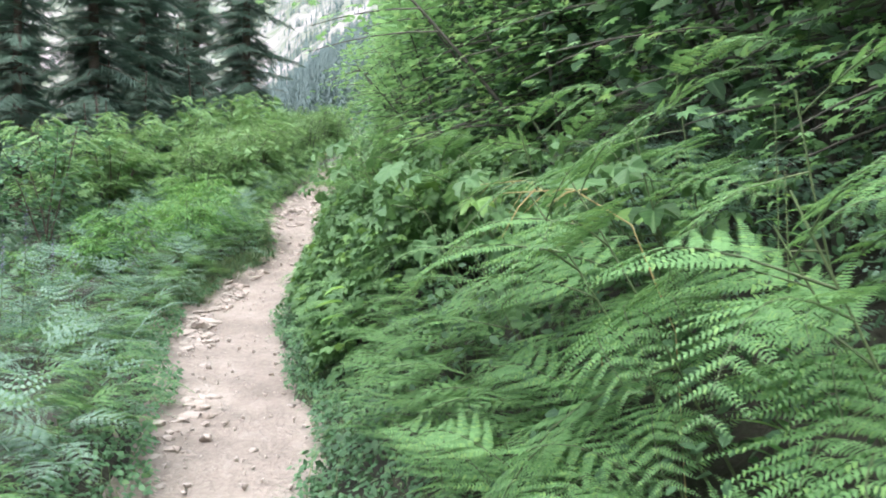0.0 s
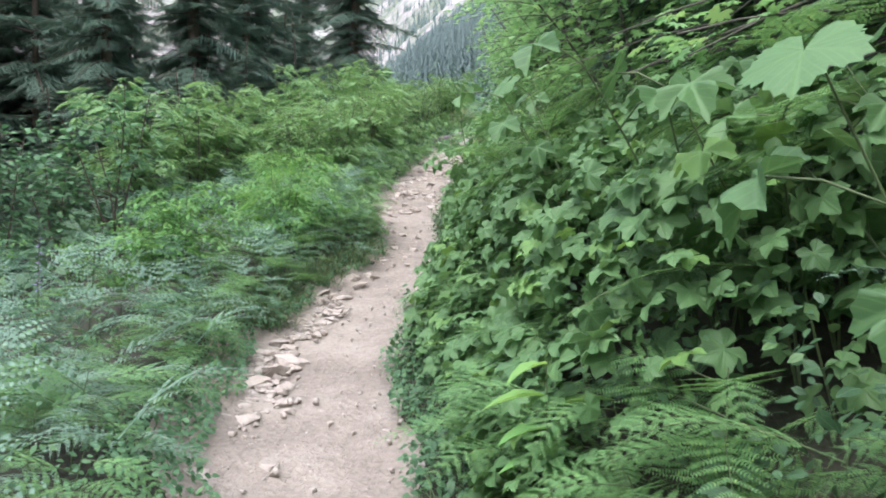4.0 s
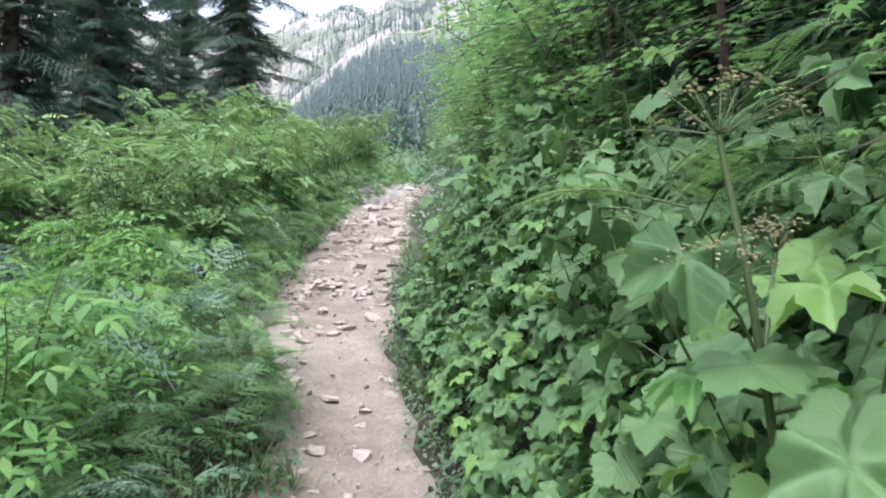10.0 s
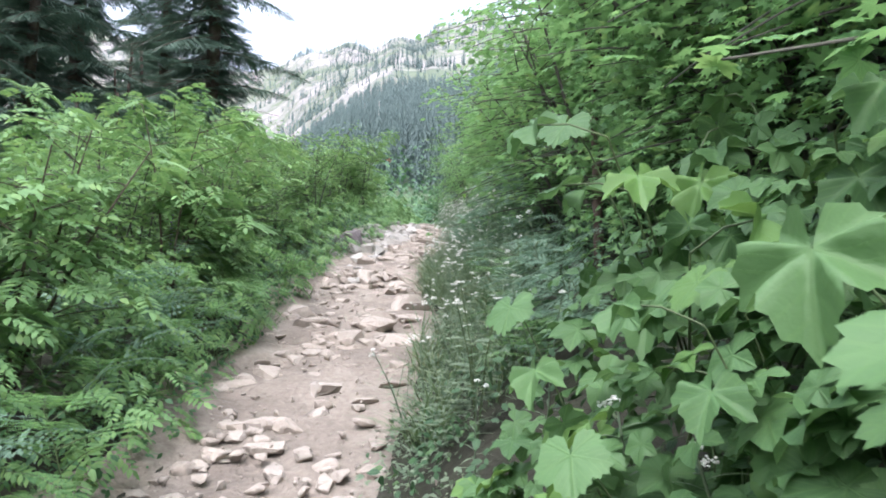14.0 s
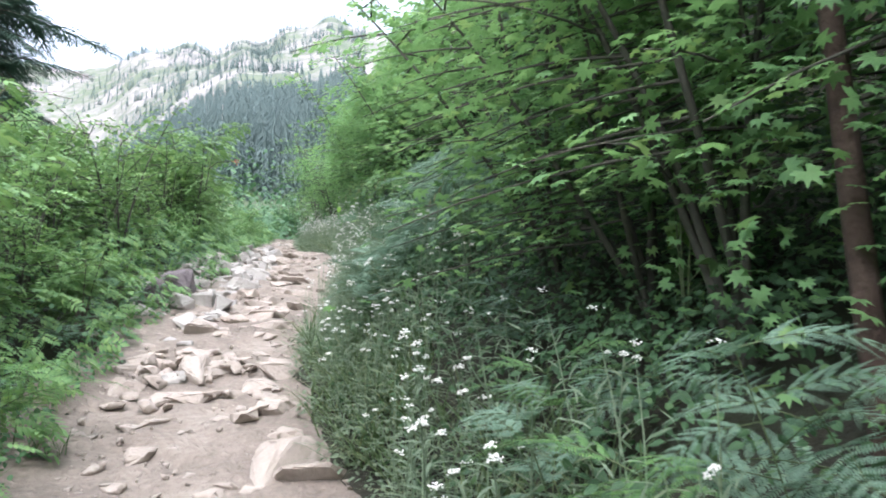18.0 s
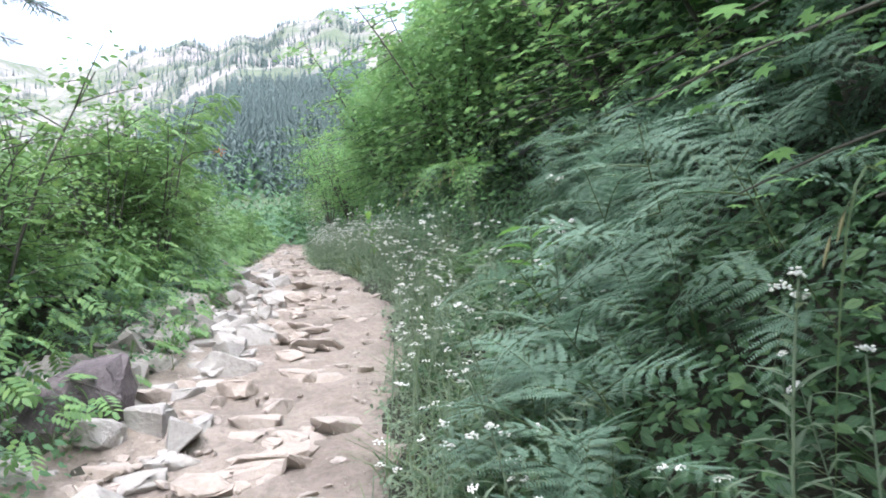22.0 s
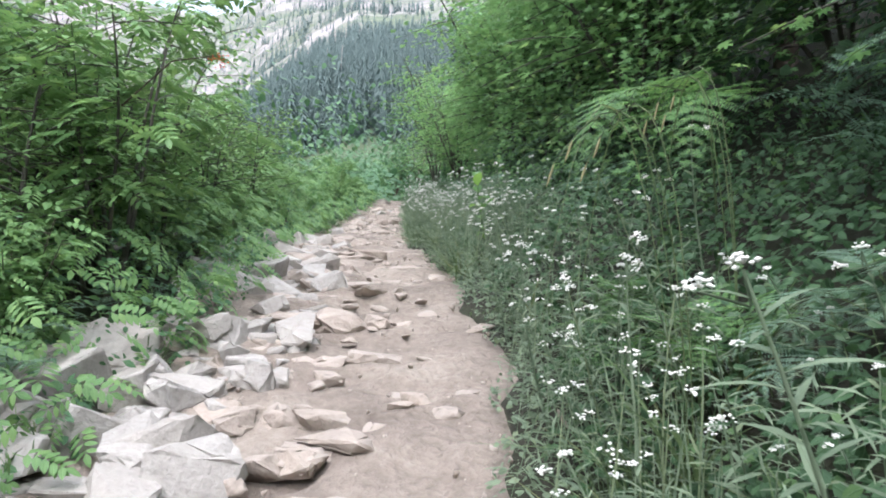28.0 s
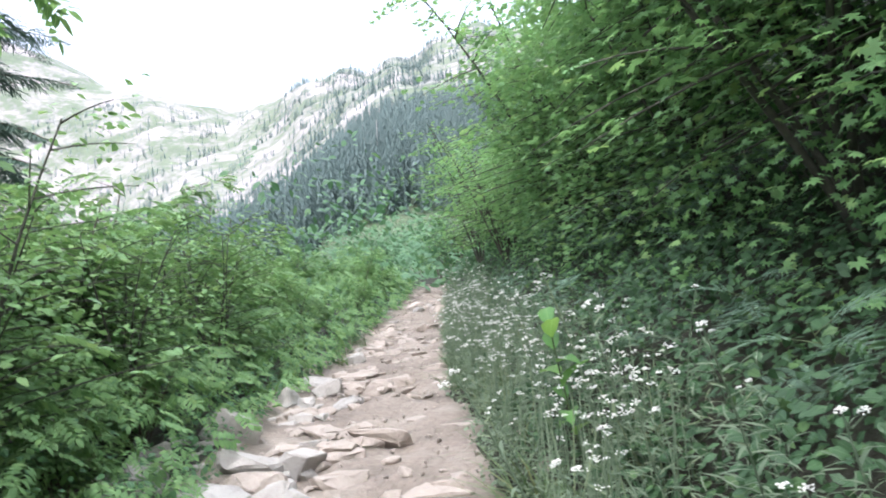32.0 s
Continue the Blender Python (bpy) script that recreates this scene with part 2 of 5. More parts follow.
def leaf_material(name, dark, light, accent, through_light=0.3, rough=0.5, veins=9.0, accent_share=0.12):
    """A leaf: two greens per leaf, a rare accent leaf, paler veins, blotches, light through the blade."""
    m, nt, b, out = nodes_of(name)
    geo = nt.nodes.new("ShaderNodeNewGeometry")
    info = nt.nodes.new("ShaderNodeObjectInfo")
    rnd = maths(nt, 'FRACT', maths(nt, 'ADD', geo.outputs["Random Per Island"], info.outputs["Random"]))
    col = mix(nt, rnd, dark, light)
    pick = maths(nt, 'GREATER_THAN', maths(nt, 'FRACT', maths(nt, 'MULTIPLY', rnd, 7.31)), 1 - accent_share)
    col = mix(nt, maths(nt, 'MULTIPLY', pick, 0.7), col, accent)
    patch = noise_node(nt, geo.outputs["Position"], 0.7, 2.0)
    col = mix(nt, ramp_value(nt, patch, 0.35, 0.65), mix(nt, 0.35, col, dark), col)
    blot = noise_node(nt, geo.outputs["Position"], 38.0, 3.0)
    col = mix(nt, maths(nt, 'MULTIPLY', blot, 0.35), col, light)
    uv = nt.nodes.new("ShaderNodeUVMap")
    uv.uv_map = "leaf"
    sep = nt.nodes.new("ShaderNodeSeparateXYZ")
    nt.links.new(uv.outputs["UV"], sep.inputs[0])
    rib = maths(nt, 'SUBTRACT', 1.0, maths(nt, 'MULTIPLY', maths(nt, 'ABSOLUTE', sep.outputs["Y"]), 14.0), True)
    side = maths(nt, 'SINE', maths(nt, 'MULTIPLY', maths(nt, 'SUBTRACT', sep.outputs["X"], maths(nt, 'ABSOLUTE', sep.outputs["Y"])), veins * 6.283))
    side = maths(nt, 'MULTIPLY', maths(nt, 'GREATER_THAN', side, 0.8), 0.45)
    vein = maths(nt, 'MAXIMUM', maths(nt, 'MULTIPLY', rib, 0.8), side)
    col = mix(nt, maths(nt, 'MULTIPLY', vein, 0.75), col, mix(nt, 0.12, light, accent))
    nt.links.new(col, b.inputs["Base Color"])
    b.inputs["Roughness"].default_value = rough
    b.inputs["Specular IOR Level"].default_value = 0.35
    bump(nt, b, maths(nt, 'ADD', vein, maths(nt, 'MULTIPLY', blot, 0.9)), 0.55, 0.006)
    tr = nt.nodes.new("ShaderNodeBsdfTranslucent")
    hsv = nt.nodes.new("ShaderNodeHueSaturation")
    hsv.inputs["Hue"].default_value, hsv.inputs["Saturation"].default_value, hsv.inputs["Value"].default_value = 0.48, 1.1, 1.5
    nt.links.new(col, hsv.inputs["Color"])
    nt.links.new(hsv.outputs["Color"], tr.inputs["Color"])
    mx = nt.nodes.new("ShaderNodeMixShader")
    mx.inputs[0].default_value = through_light
    nt.links.new(b.outputs[0], mx.inputs[1])
    nt.links.new(tr.outputs[0], mx.inputs[2])
    nt.links.new(mx.outputs[0], out.inputs["Surface"])
    return m


def ramp_value(nt, fac, lo, hi):
    n = nt.nodes.new("ShaderNodeMapRange")
    n.inputs["From Min"].default_value, n.inputs["From Max"].default_value = lo, hi
    nt.links.new(fac, n.inputs["Value"])
    return n.outputs[0]


def rough_material(name, stops, scale, fine, rough=0.9, relief=0.5, dist=0.02, random_share=0.0, tint=(0.5, 0.5, 0.5)):
    """Stone, soil or bark: two scales of noise through a colour ramp, with relief."""
    m, nt, b, out = nodes_of(name)
    pos = position(nt)
    a, f = noise_node(nt, pos, scale, 5.0), noise_node(nt, pos, fine, 5.0, 0.65)
    col = ramp(nt, maths(nt, 'ADD', maths(nt, 'MULTIPLY', a, 0.6), maths(nt, 'MULTIPLY', f, 0.4)), stops)
    if random_share:
        info = nt.nodes.new("ShaderNodeObjectInfo")
        geo = nt.nodes.new("ShaderNodeNewGeometry")
        r = maths(nt, 'FRACT', maths(nt, 'ADD', info.outputs["Random"], geo.outputs["Random Per Island"]))
        col = mix(nt, maths(nt, 'MULTIPLY', r, random_share), col, tint)
    nt.links.new(col, b.inputs["Base Color"])
    b.inputs["Roughness"].default_value = rough
    bump(nt, b, maths(nt, 'ADD', maths(nt, 'MULTIPLY', a, 0.5), f), relief, dist)
    return m


M_TRAIL = rough_material("trail_dirt", [(0.32, (0.135, 0.11, 0.092)), (0.5, (0.23, 0.193, 0.163)), (0.66, (0.33, 0.285, 0.245))], 1.6, 22.0, 0.95, 1.0, 0.04)
M_SOIL = rough_material("forest_soil", [(0.3, (0.012, 0.012, 0.008)), (0.5, (0.026, 0.025, 0.015)), (0.7, (0.03, 0.042, 0.018))], 1.1, 18.0, 0.95, 0.8, 0.03)
M_ROCK = rough_material("rock", [(0.3, (0.23, 0.19, 0.16)), (0.5, (0.34, 0.29, 0.25)), (0.7, (0.45, 0.39, 0.345))], 4.0, 34.0, 0.85, 0.8, 0.02, 0.5, (0.36, 0.32, 0.29))
M_WHITEROCK = rough_material("pale_rock", [(0.3, (0.22, 0.205, 0.19)), (0.5, (0.35, 0.332, 0.312)), (0.7, (0.46, 0.442, 0.417))], 4.0, 34.0, 0.85, 0.8, 0.02, 0.45, (0.36, 0.33, 0.30))
M_DARKROCK = rough_material("dark_rock", [(0.3, (0.06, 0.05, 0.055)), (0.5, (0.13, 0.11, 0.115)), (0.7, (0.20, 0.18, 0.18))], 5.0, 40.0, 0.85, 0.9, 0.02)
M_BARK = rough_material("bark", [(0.3, (0.035, 0.026, 0.02)), (0.5, (0.085, 0.065, 0.05)), (0.7, (0.15, 0.12, 0.10))], 4.0, 30.0, 0.9, 0.9, 0.02)
M_TWIG = rough_material("twig_bark", [(0.3, (0.035, 0.034, 0.028)), (0.5, (0.07, 0.068, 0.055)), (0.7, (0.11, 0.105, 0.085))], 5.0, 30.0, 0.9, 0.6, 0.01)
M_REDBARK = rough_material("red_bark", [(0.3, (0.036, 0.022, 0.017)), (0.5, (0.07, 0.044, 0.034)), (0.7, (0.11, 0.078, 0.062))], 7.0, 40.0, 0.9, 0.9, 0.015)
M_SNAG = rough_material("bleached_wood", [(0.3, (0.26, 0.25, 0.24)), (0.5, (0.36, 0.35, 0.34)), (0.7, (0.45, 0.44, 0.43))], 2.0, 12.0, 0.9, 0.5, 0.02)
M_STEM = rough_material("green_stem", [(0.3, (0.04, 0.062, 0.024)), (0.5, (0.066, 0.1, 0.036)), (0.7, (0.1, 0.125, 0.052))], 6.0, 60.0, 0.6, 0.3, 0.003)
M_DRY = rough_material("dry_stem", [(0.3, (0.22, 0.17, 0.07)), (0.5, (0.33, 0.26, 0.11)), (0.7, (0.42, 0.36, 0.18))], 9.0, 60.0, 0.7, 0.3, 0.003)
M_STRAW = rough_material("straw_spike", [(0.3, (0.17, 0.17, 0.08)), (0.5, (0.25, 0.235, 0.12)), (0.7, (0.32, 0.28, 0.16))], 9.0, 60.0, 0.7, 0.3, 0.003)
M_PETAL = rough_material("white_petal", [(0.3, (0.70, 0.70, 0.64)), (0.5, (0.80, 0.80, 0.77)), (0.7, (0.86, 0.86, 0.84))], 30.0, 120.0, 0.8, 0.5, 0.004)
M_PURPLE = rough_material("purple_petal", [(0.3, (0.22, 0.12, 0.42)), (0.5, (0.34, 0.22, 0.58)), (0.7, (0.48, 0.34, 0.68))], 20.0, 90.0, 0.7, 0.3, 0.003)
M_BERRY = rough_material("orange_berry", [(0.3, (0.50, 0.07, 0.02)), (0.5, (0.68, 0.12, 0.04)), (0.7, (0.75, 0.2, 0.06))], 20.0, 90.0, 0.35, 0.1, 0.002)
M_BRACKEN = leaf_material("bracken_leaf", (0.066, 0.145, 0.052), (0.150, 0.290, 0.108), (0.215, 0.350, 0.098), 0.3, 0.55, 3.0, 0.15)
M_BLUEFERN = leaf_material("blue_green_fern_leaf", (0.1, 0.17, 0.122), (0.198, 0.305, 0.226), (0.245, 0.355, 0.21), 0.25, 0.5, 3.0, 0.1)
M_THIMBLE = leaf_material("thimbleberry_leaf", (0.052, 0.115, 0.044), (0.108, 0.2, 0.076), (0.16, 0.29, 0.062), 0.28, 0.55, 7.0, 0.12)
M_MAPLE = leaf_material("maple_leaf", (0.1, 0.212, 0.086), (0.205, 0.368, 0.15), (0.29, 0.42, 0.15), 0.38, 0.5, 5.0, 0.12)
M_ASH = leaf_material("ash_leaf", (0.092, 0.185, 0.072), (0.185, 0.32, 0.122), (0.25, 0.375, 0.13), 0.32, 0.5, 5.0, 0.15)
M_SHRUB = leaf_material("shrub_leaf", (0.047, 0.108, 0.054), (0.101, 0.203, 0.095), (0.149, 0.257, 0.095), 0.3, 0.5, 5.0, 0.12)
# shrub leaf again, a third darker: undergrowth shade is painted into its greens
M_SHADED_SHRUB = leaf_material("shaded_shrub_leaf", (0.031, 0.069, 0.035), (0.069, 0.138, 0.062), (0.125, 0.213, 0.075), 0.25, 0.5, 5.0, 0.12)
M_LIME = leaf_material("light_green_leaf", (0.075, 0.172, 0.052), (0.138, 0.287, 0.086), (0.207, 0.345, 0.092), 0.4, 0.5, 5.0, 0.2)
M_GRASS = leaf_material("grass_blade", (0.055, 0.10, 0.045), (0.12, 0.18, 0.08), (0.22, 0.22, 0.11), 0.3, 0.5, 1.0, 0.15)
M_PEARLY = leaf_material("grey_green_leaf", (0.095, 0.138, 0.09), (0.19, 0.25, 0.165), (0.22, 0.27, 0.145), 0.25, 0.6, 2.0, 0.1)
M_FIR = leaf_material("fir_needles", (0.056, 0.102, 0.077), (0.115, 0.18, 0.132), (0.14, 0.17, 0.13), 0.15, 0.6, 9.0, 0.1)
# haze over the far slope is put into these needles: paler, bluer green
M_HAZED_WOODS = leaf_material("hazed_fir_needles", (0.098, 0.142, 0.138), (0.128, 0.175, 0.168), (0.15, 0.185, 0.17), 0.1, 0.8, 9.0, 0.15)

# mountain: pale talus, brush in patches
M_MOUNT, nt, b, out = nodes_of("mountain_slope")
pos = position(nt)
big, mid, fin = noise_node(nt, pos, 0.012, 5.0, 0.6), noise_node(nt, pos, 0.07, 5.0, 0.6), noise_node(nt, pos, 0.5, 5.0, 0.6)
rockc = ramp(nt, fin, [(0.3, (0.2, 0.172, 0.176)), (0.55, (0.31, 0.275, 0.283)), (0.72, (0.4, 0.36, 0.37))])
brush = ramp(nt, mid, [(0.3, (0.06, 0.085, 0.055)), (0.7, (0.13, 0.155, 0.10))])
nt.links.new(mix(nt, ramp_value(nt, maths(nt, 'ADD', maths(nt, 'MULTIPLY', big, 0.6), maths(nt, 'MULTIPLY', mid, 0.4)), 0.4, 0.56), rockc, brush), b.inputs["Base Color"])
b.inputs["Roughness"].default_value = 0.95
bump(nt, b, fin, 0.6, 0.8)


M_SLOPE = rough_material("brushy_slope", [(0.3, (0.03, 0.05, 0.025)), (0.5, (0.06, 0.085, 0.04)), (0.7, (0.09, 0.10, 0.055))], 0.15, 1.5, 0.95, 0.8, 0.3)


# ---- leaf templates: base at the origin, tip along +y, face up +z ----
def blade_leaf(width, fold=0.12, droop=0.15, stations=(0, 0.18, 0.45, 0.75, 1.0), shape=(0.12, 0.75, 1.0, 0.6, 0.0)):
    v, uv, q = [], [], []
    for s, w in zip(stations, shape):
        z = -droop * s * s
        for k in (-1, 0, 1):
            v.append((k * w * width, s, z + abs(k) * fold * w * width * 2))
            uv.append((s, k * w * 0.5))
    for i in range(len(stations) - 1):
        for k in (0, 1):
            a = 3 * i + k
            q.append((a, a + 1, a + 4, a + 3))
    return np.array(v), [np.array(q)], np.array(uv)


def hex_leaf(width, droop=0.15):
    """A cheap six-cornered leaf, slightly bent."""
    v = np.array([(0, 0, 0), (width, 0.35, 0.02), (-width, 0.35, 0.02), (width * 0.8, 0.68, -droop * 0.4), (-width * 0.8, 0.68, -droop * 0.4), (0, 1, -droop)])
    uv = np.array([(0, 0), (0.35, 0.4), (0.35, -0.4), (0.7, 0.3), (0.7, -0.3), (1, 0)])
    return v, [np.array([(0, 1, 2), (3, 5, 4)]), np.array([(2, 1, 3, 4)])], uv


def lobed_leaf(lobes, depth, teeth, points, cup=0.12, base_gap=0.5):
    """A palmate leaf seen from above: lobes fan out from the stalk, sunk along the veins, ruffled at the margin."""
    v, uv, f = [(0, 0, 0)], [(0, 0)], []
    span = math.pi - base_gap * 0.5
    th = np.linspace(-span, span, points)
    rings = (0.3, 0.66, 1.0)
    for ring in rings:
        for i, a in enumerate(th):
            ph = (a / span) * (lobes / 2.0)
            saw = (ph + (0.0 if lobes % 2 else 0.5)) % 1.0
            lobe = abs(1 - 2 * saw)
            size = 1 - 0.3 * (abs(a) / span) ** 1.6
            r = size * (1 - depth * (1 - lobe ** 0.38) * ring)
            if ring == 1.0 and teeth:
                r *= 1 - teeth * (i % 2)
            r *= ring * 0.55
            x, y = math.sin(a) * r, math.cos(a) * r
            z = 0.16 * r * (1 - lobe) - 0.28 * r * r * (1 + 1.5 * cup) + cup * r * (0.5 - lobe) * 0.8 + 0.035 * ring * math.sin(a * 5.3 + 9 * cup + ring)
            v.append((x, y, z))
            uv.append((r, 0.5 * (1 - lobe) * (0.35 + 0.65 * ring)))
    n = points
    for i in range(n - 1):
        f.append((0, 1 + i + 1, 1 + i))
    quads = [(1 + k * n + i, 1 + k * n + i + 1, 1 + (k + 1) * n + i + 1, 1 + (k + 1) * n + i) for k in range(2) for i in range(n - 1)]
    return np.array(v, float), [np.array(f), np.array(quads)], np.array(uv, float)


def maple_leaf(lobes=7):
    """A small maple leaf: sharp lobes, one fan of triangles."""
    v, uv, f = [(0, 0, 0)], [(0, 0)], []
    th = np.linspace(-2.5, 2.5, lobes * 2 + 1)
    for i, a in enumerate(th):
        r = (0.55 * (1 - 0.35 * abs(a) / 2.5)) if i % 2 else 0.27
        v.append((math.sin(a) * r, math.cos(a) * r, -0.35 * r * r + (0 if i % 2 else 0.03)))
        uv.append((r, 0.02 if i % 2 else 0.3))
    for i in range(1, len(th)):
        f.append((0, i + 1, i))
    return np.array(v, float), [np.array(f)], np.array(uv, float)


def pinnate_leaf(pairs, leaflet, width, droop=0.25):
    """A leaf of many leaflets on one stalk, one metre long."""
    g = Geo()
    s = np.linspace(0, 1, 6)
    pts = np.stack([0 * s, s, 0.05 * np.sin(s * 3) - droop * s * s], 1)
    g.add(*tube(pts[::5], (0.012, 0.004), 3))
    one = hex_leaf(width)
    pos, fwd, sc = [], [], []
    for i in range(pairs):
        t = 0.3 + 0.66 * i / max(pairs - 1, 1)
        c = (0, t, 0.05 * math.sin(t * 3) - droop * t * t)
        for k in (-1, 1):
            pos.append(c)
            fwd.append((k, 0.45, -0.12))
            sc.append(leaflet * (1 - 0.35 * abs(t - 0.6)))
    pos.append((0, 1, 0.05 * math.sin(3) - droop))
    fwd.append((0, 1, -0.4))
    sc.append(leaflet)
    g.stamp(one, np.array(pos), basis(np.array(fwd), np.array([[0, 0, 1.0]])), np.array(sc))
    return g.template()


def frond(rng, pairs=10, arch=35, drop_to=-30, stipe=0.16, count=22, spread=0.4):
    """A bracken frond one metre long: a stalk with long tapering side sprays, each set with separate leaflets."""
    g = Geo()
    n = 24
    s = np.linspace(0, 1, n)
    ang = np.radians(arch + (drop_to - arch) * smooth(0.1, 1.0, s))
    y = np.concatenate([[0], np.cumsum(np.cos(ang[:-1]) / (n - 1))])
    z = np.concatenate([[0], np.cumsum(np.sin(ang[:-1]) / (n - 1))])
    x = 0.07 * rng.uniform(-1, 1) * s * s
    pts = np.stack([x, y, z], 1)
    g.add(*tube(pts[::3], np.linspace(0.006, 0.0013, len(pts[::3])), 3), mat=1)
    wide = 0.2 * max(1.0, 19 / count)
    pinnule = (np.array([(-wide * 0.85, 0, 0.01), (wide * 0.85, 0, 0.01), (wide * 0.8, 0.55, 0.02), (0.06, 1.0, -0.12), (-wide * 0.7, 0.55, 0.02)]), [np.array([(2, 3, 4)]), np.array([(0, 1, 2, 4)])], np.array([(0, -0.3), (0, 0.3), (0.5, 0.3), (1, 0), (0.5, -0.3)]))
    P, R, S = [], [], []
    for i in range(pairs):
        q = ((i + 0.35) / pairs) ** 0.92
        t = stipe + (1 - stipe) * q
        c = np.array([np.interp(t, s, x), np.interp(t, s, y), np.interp(t, s, z)])
        a = np.interp(t, s, ang)
        d = np.array([0, math.cos(a), math.sin(a)])
        up = np.array([0, -d[2], d[1]])
        for k in (-1, 1):
            ln = spread * (1 - q) ** 0.9 * (0.82 + 0.18 * min(1, i / 1.5)) * rng.uniform(0.86, 1.1) + 0.03
            way = np.array([k * 0.83, 0, 0]) + d * rng.uniform(0.42, 0.58) + up * rng.uniform(-0.06, 0.14)
            way /= np.linalg.norm(way)
            sag = rng.uniform(0.05, 0.2)
            curl = d * 0.12
            m = max(4, int(round(count * (ln / spread) ** 0.6)))
            for j in range(m):
                w = (j + 0.6) / m
                p = c + way * ln * w + (curl - up * sag) * ln * w * w
                w_local = way + 2 * w * (curl - up * sag)
                size = 0.13 * ln * (1 - w) ** 0.8 * (0.7 + 0.3 * min(1, j / 3)) + 0.007
                side = np.cross(w_local, up)
                for h in (-1, 1):
                    P.append(p)
                    R.append(basis(side * h + w_local * 0.42 - up * rng.uniform(-0.05, 0.22), up + side * h * 0.25))
                    S.append(size * rng.uniform(0.9, 1.1))
            e = c + way * ln + (curl - up * sag) * ln
            g.add(np.array([c - d * 0.0025, c + d * 0.0025, e]), [np.array([(0, 1, 2)])], None, 1)
    g.stamp(pinnule, np.array(P), np.array(R), np.array(S))
    return g


THIMBLE_FAR = lobed_leaf(5, 0.31, 0.07, 21, 0.2)
MAPLE_TPL = maple_leaf()
ASH_TPL = pinnate_leaf(5, 0.40, 0.22)
ELDER_TPL = pinnate_leaf(3, 0.42, 0.17)
SMALL_TPL = hex_leaf(0.27)
NARROW_TPL = hex_leaf(0.042, 0.3)
OVATE_TPL = hex_leaf(0.26, 0.2)
LANCE_TPL = blade_leaf(0.075, 0.1, 0.35)
GRASS_TPL = blade_leaf(0.014, 0.1, 0.55, (0, 0.35, 0.7, 1.0), (1.0, 0.9, 0.6, 0.05))

th = np.linspace(0, 2 * math.pi, 7)[:-1]
BUD = (np.concatenate([[(0, 0, 0.7)], np.stack([np.cos(th), np.sin(th), 0 * th + 0.2], 1), [(0, 0, -0.6)]]), [np.array([(0, 1 + i, 1 + (i + 1) % 6) for i in range(6)] + [(7, 1 + (i + 1) % 6, 1 + i) for i in range(6)])], np.zeros((8, 2)))

# ---- ground ----
def spaced(lo, hi, fine_lo, fine_hi, step, grow):
    c = list(np.arange(fine_lo, fine_hi, step))
    a, s = fine_hi, step
    while a < hi:
        c.append(a)
        s *= grow
        a += s
    c.append(hi)
    a, s = fine_lo, step
    while a > lo:
        s *= grow
        a -= s
        c.append(max(a, lo))
    return np.array(sorted(set(c)))


left_cols = -spaced(0, 2800, 0.0, 4.0, 0.25, 1.08)[::-1]
right_cols = spaced(0, 2800, 0.0, 4.0, 0.25, 1.08)
gy = spaced(-2500, 3200, -6, 50, 0.35, 1.07)
cols = np.concatenate([left_cols, [0.25, 0.5, 0.75], 1 + right_cols])
C, Y = np.meshgrid(cols, gy)
L, R = left_edge(Y), right_edge(Y)
X = np.where(C <= 0, L + C, np.where(C >= 1, R + C - 1, L + (R - L) * np.clip(C, 0, 1)))
Z = height(X, Y)
Z = np.where((C > 0) & (C < 1) & (Y < 48) & (Y > -7), Z - 0.25, Z)
gx = cols
nx, ny = len(gx), len(gy)
i, j = np.meshgrid(np.arange(nx - 1), np.arange(ny - 1))
q = np.stack([j * nx + i, j * nx + i + 1, (j + 1) * nx + i + 1, (j + 1) * nx + i], -1).reshape(-1, 4)
cx, cy = X[:-1, :-1].ravel(), Y[:-1, :-1].ravel()
is_far = (np.hypot(cx + 2.5, cy - 25) > 75)
g = Geo()
wooded = is_far & (cy > 25) & (cy - 25 < 430 - 5 * np.degrees(np.arctan2(-(cx + 2.5), np.maximum(cy - 25, 1.0))) + 70 * wobble(cx, cy, 60, 9.0)) & (np.abs(cx) < 300)
g.add(np.stack([X, Y, Z], -1).reshape(-1, 3), q[~is_far], mat=0)
for sel, k in ((wooded, 2), (is_far & ~wooded, 1)):
    g.f.append(q[sel])
    g.m.append(np.full(int(sel.sum()), k))
solid("ground", g.mesh("ground", [M_SOIL, M_MOUNT, M_SLOPE], True), "dark forest soil on a hillside rising to pale rocky mountain slopes", "ground", kind="structure")

ty = np.arange(-7, 48, 0.07)
tu = np.concatenate([[-0.16, -0.07], np.linspace(0, 1, 30), [1.06, 1.13, 1.21]])
U, YY = np.meshgrid(tu, ty)
ragged = 0.07 * wobble(YY, YY * 0, 0.5, 2.0)
ragged_right = 0.06 * wobble(YY, YY * 0 + 3, 0.37, 5.0)
W = np.clip(U, 0, 1)
XX = left_edge(YY) - 0.1 + ragged * (1 - W) + (right_edge(YY) - left_edge(YY) + 0.2) * U + ragged_right * W
mound = 0.035 * wobble(XX, YY, 0.33, 1.0) + 0.02 * wobble(XX, YY, 0.14, 3.0) + 0.03 * wobble(XX, YY, 1.1, 6.0)
step_like = smooth(16, 26, YY) * 0.05 * np.round(2 * wobble(XX * 0.5, YY, 0.9, 9.0)) / 2
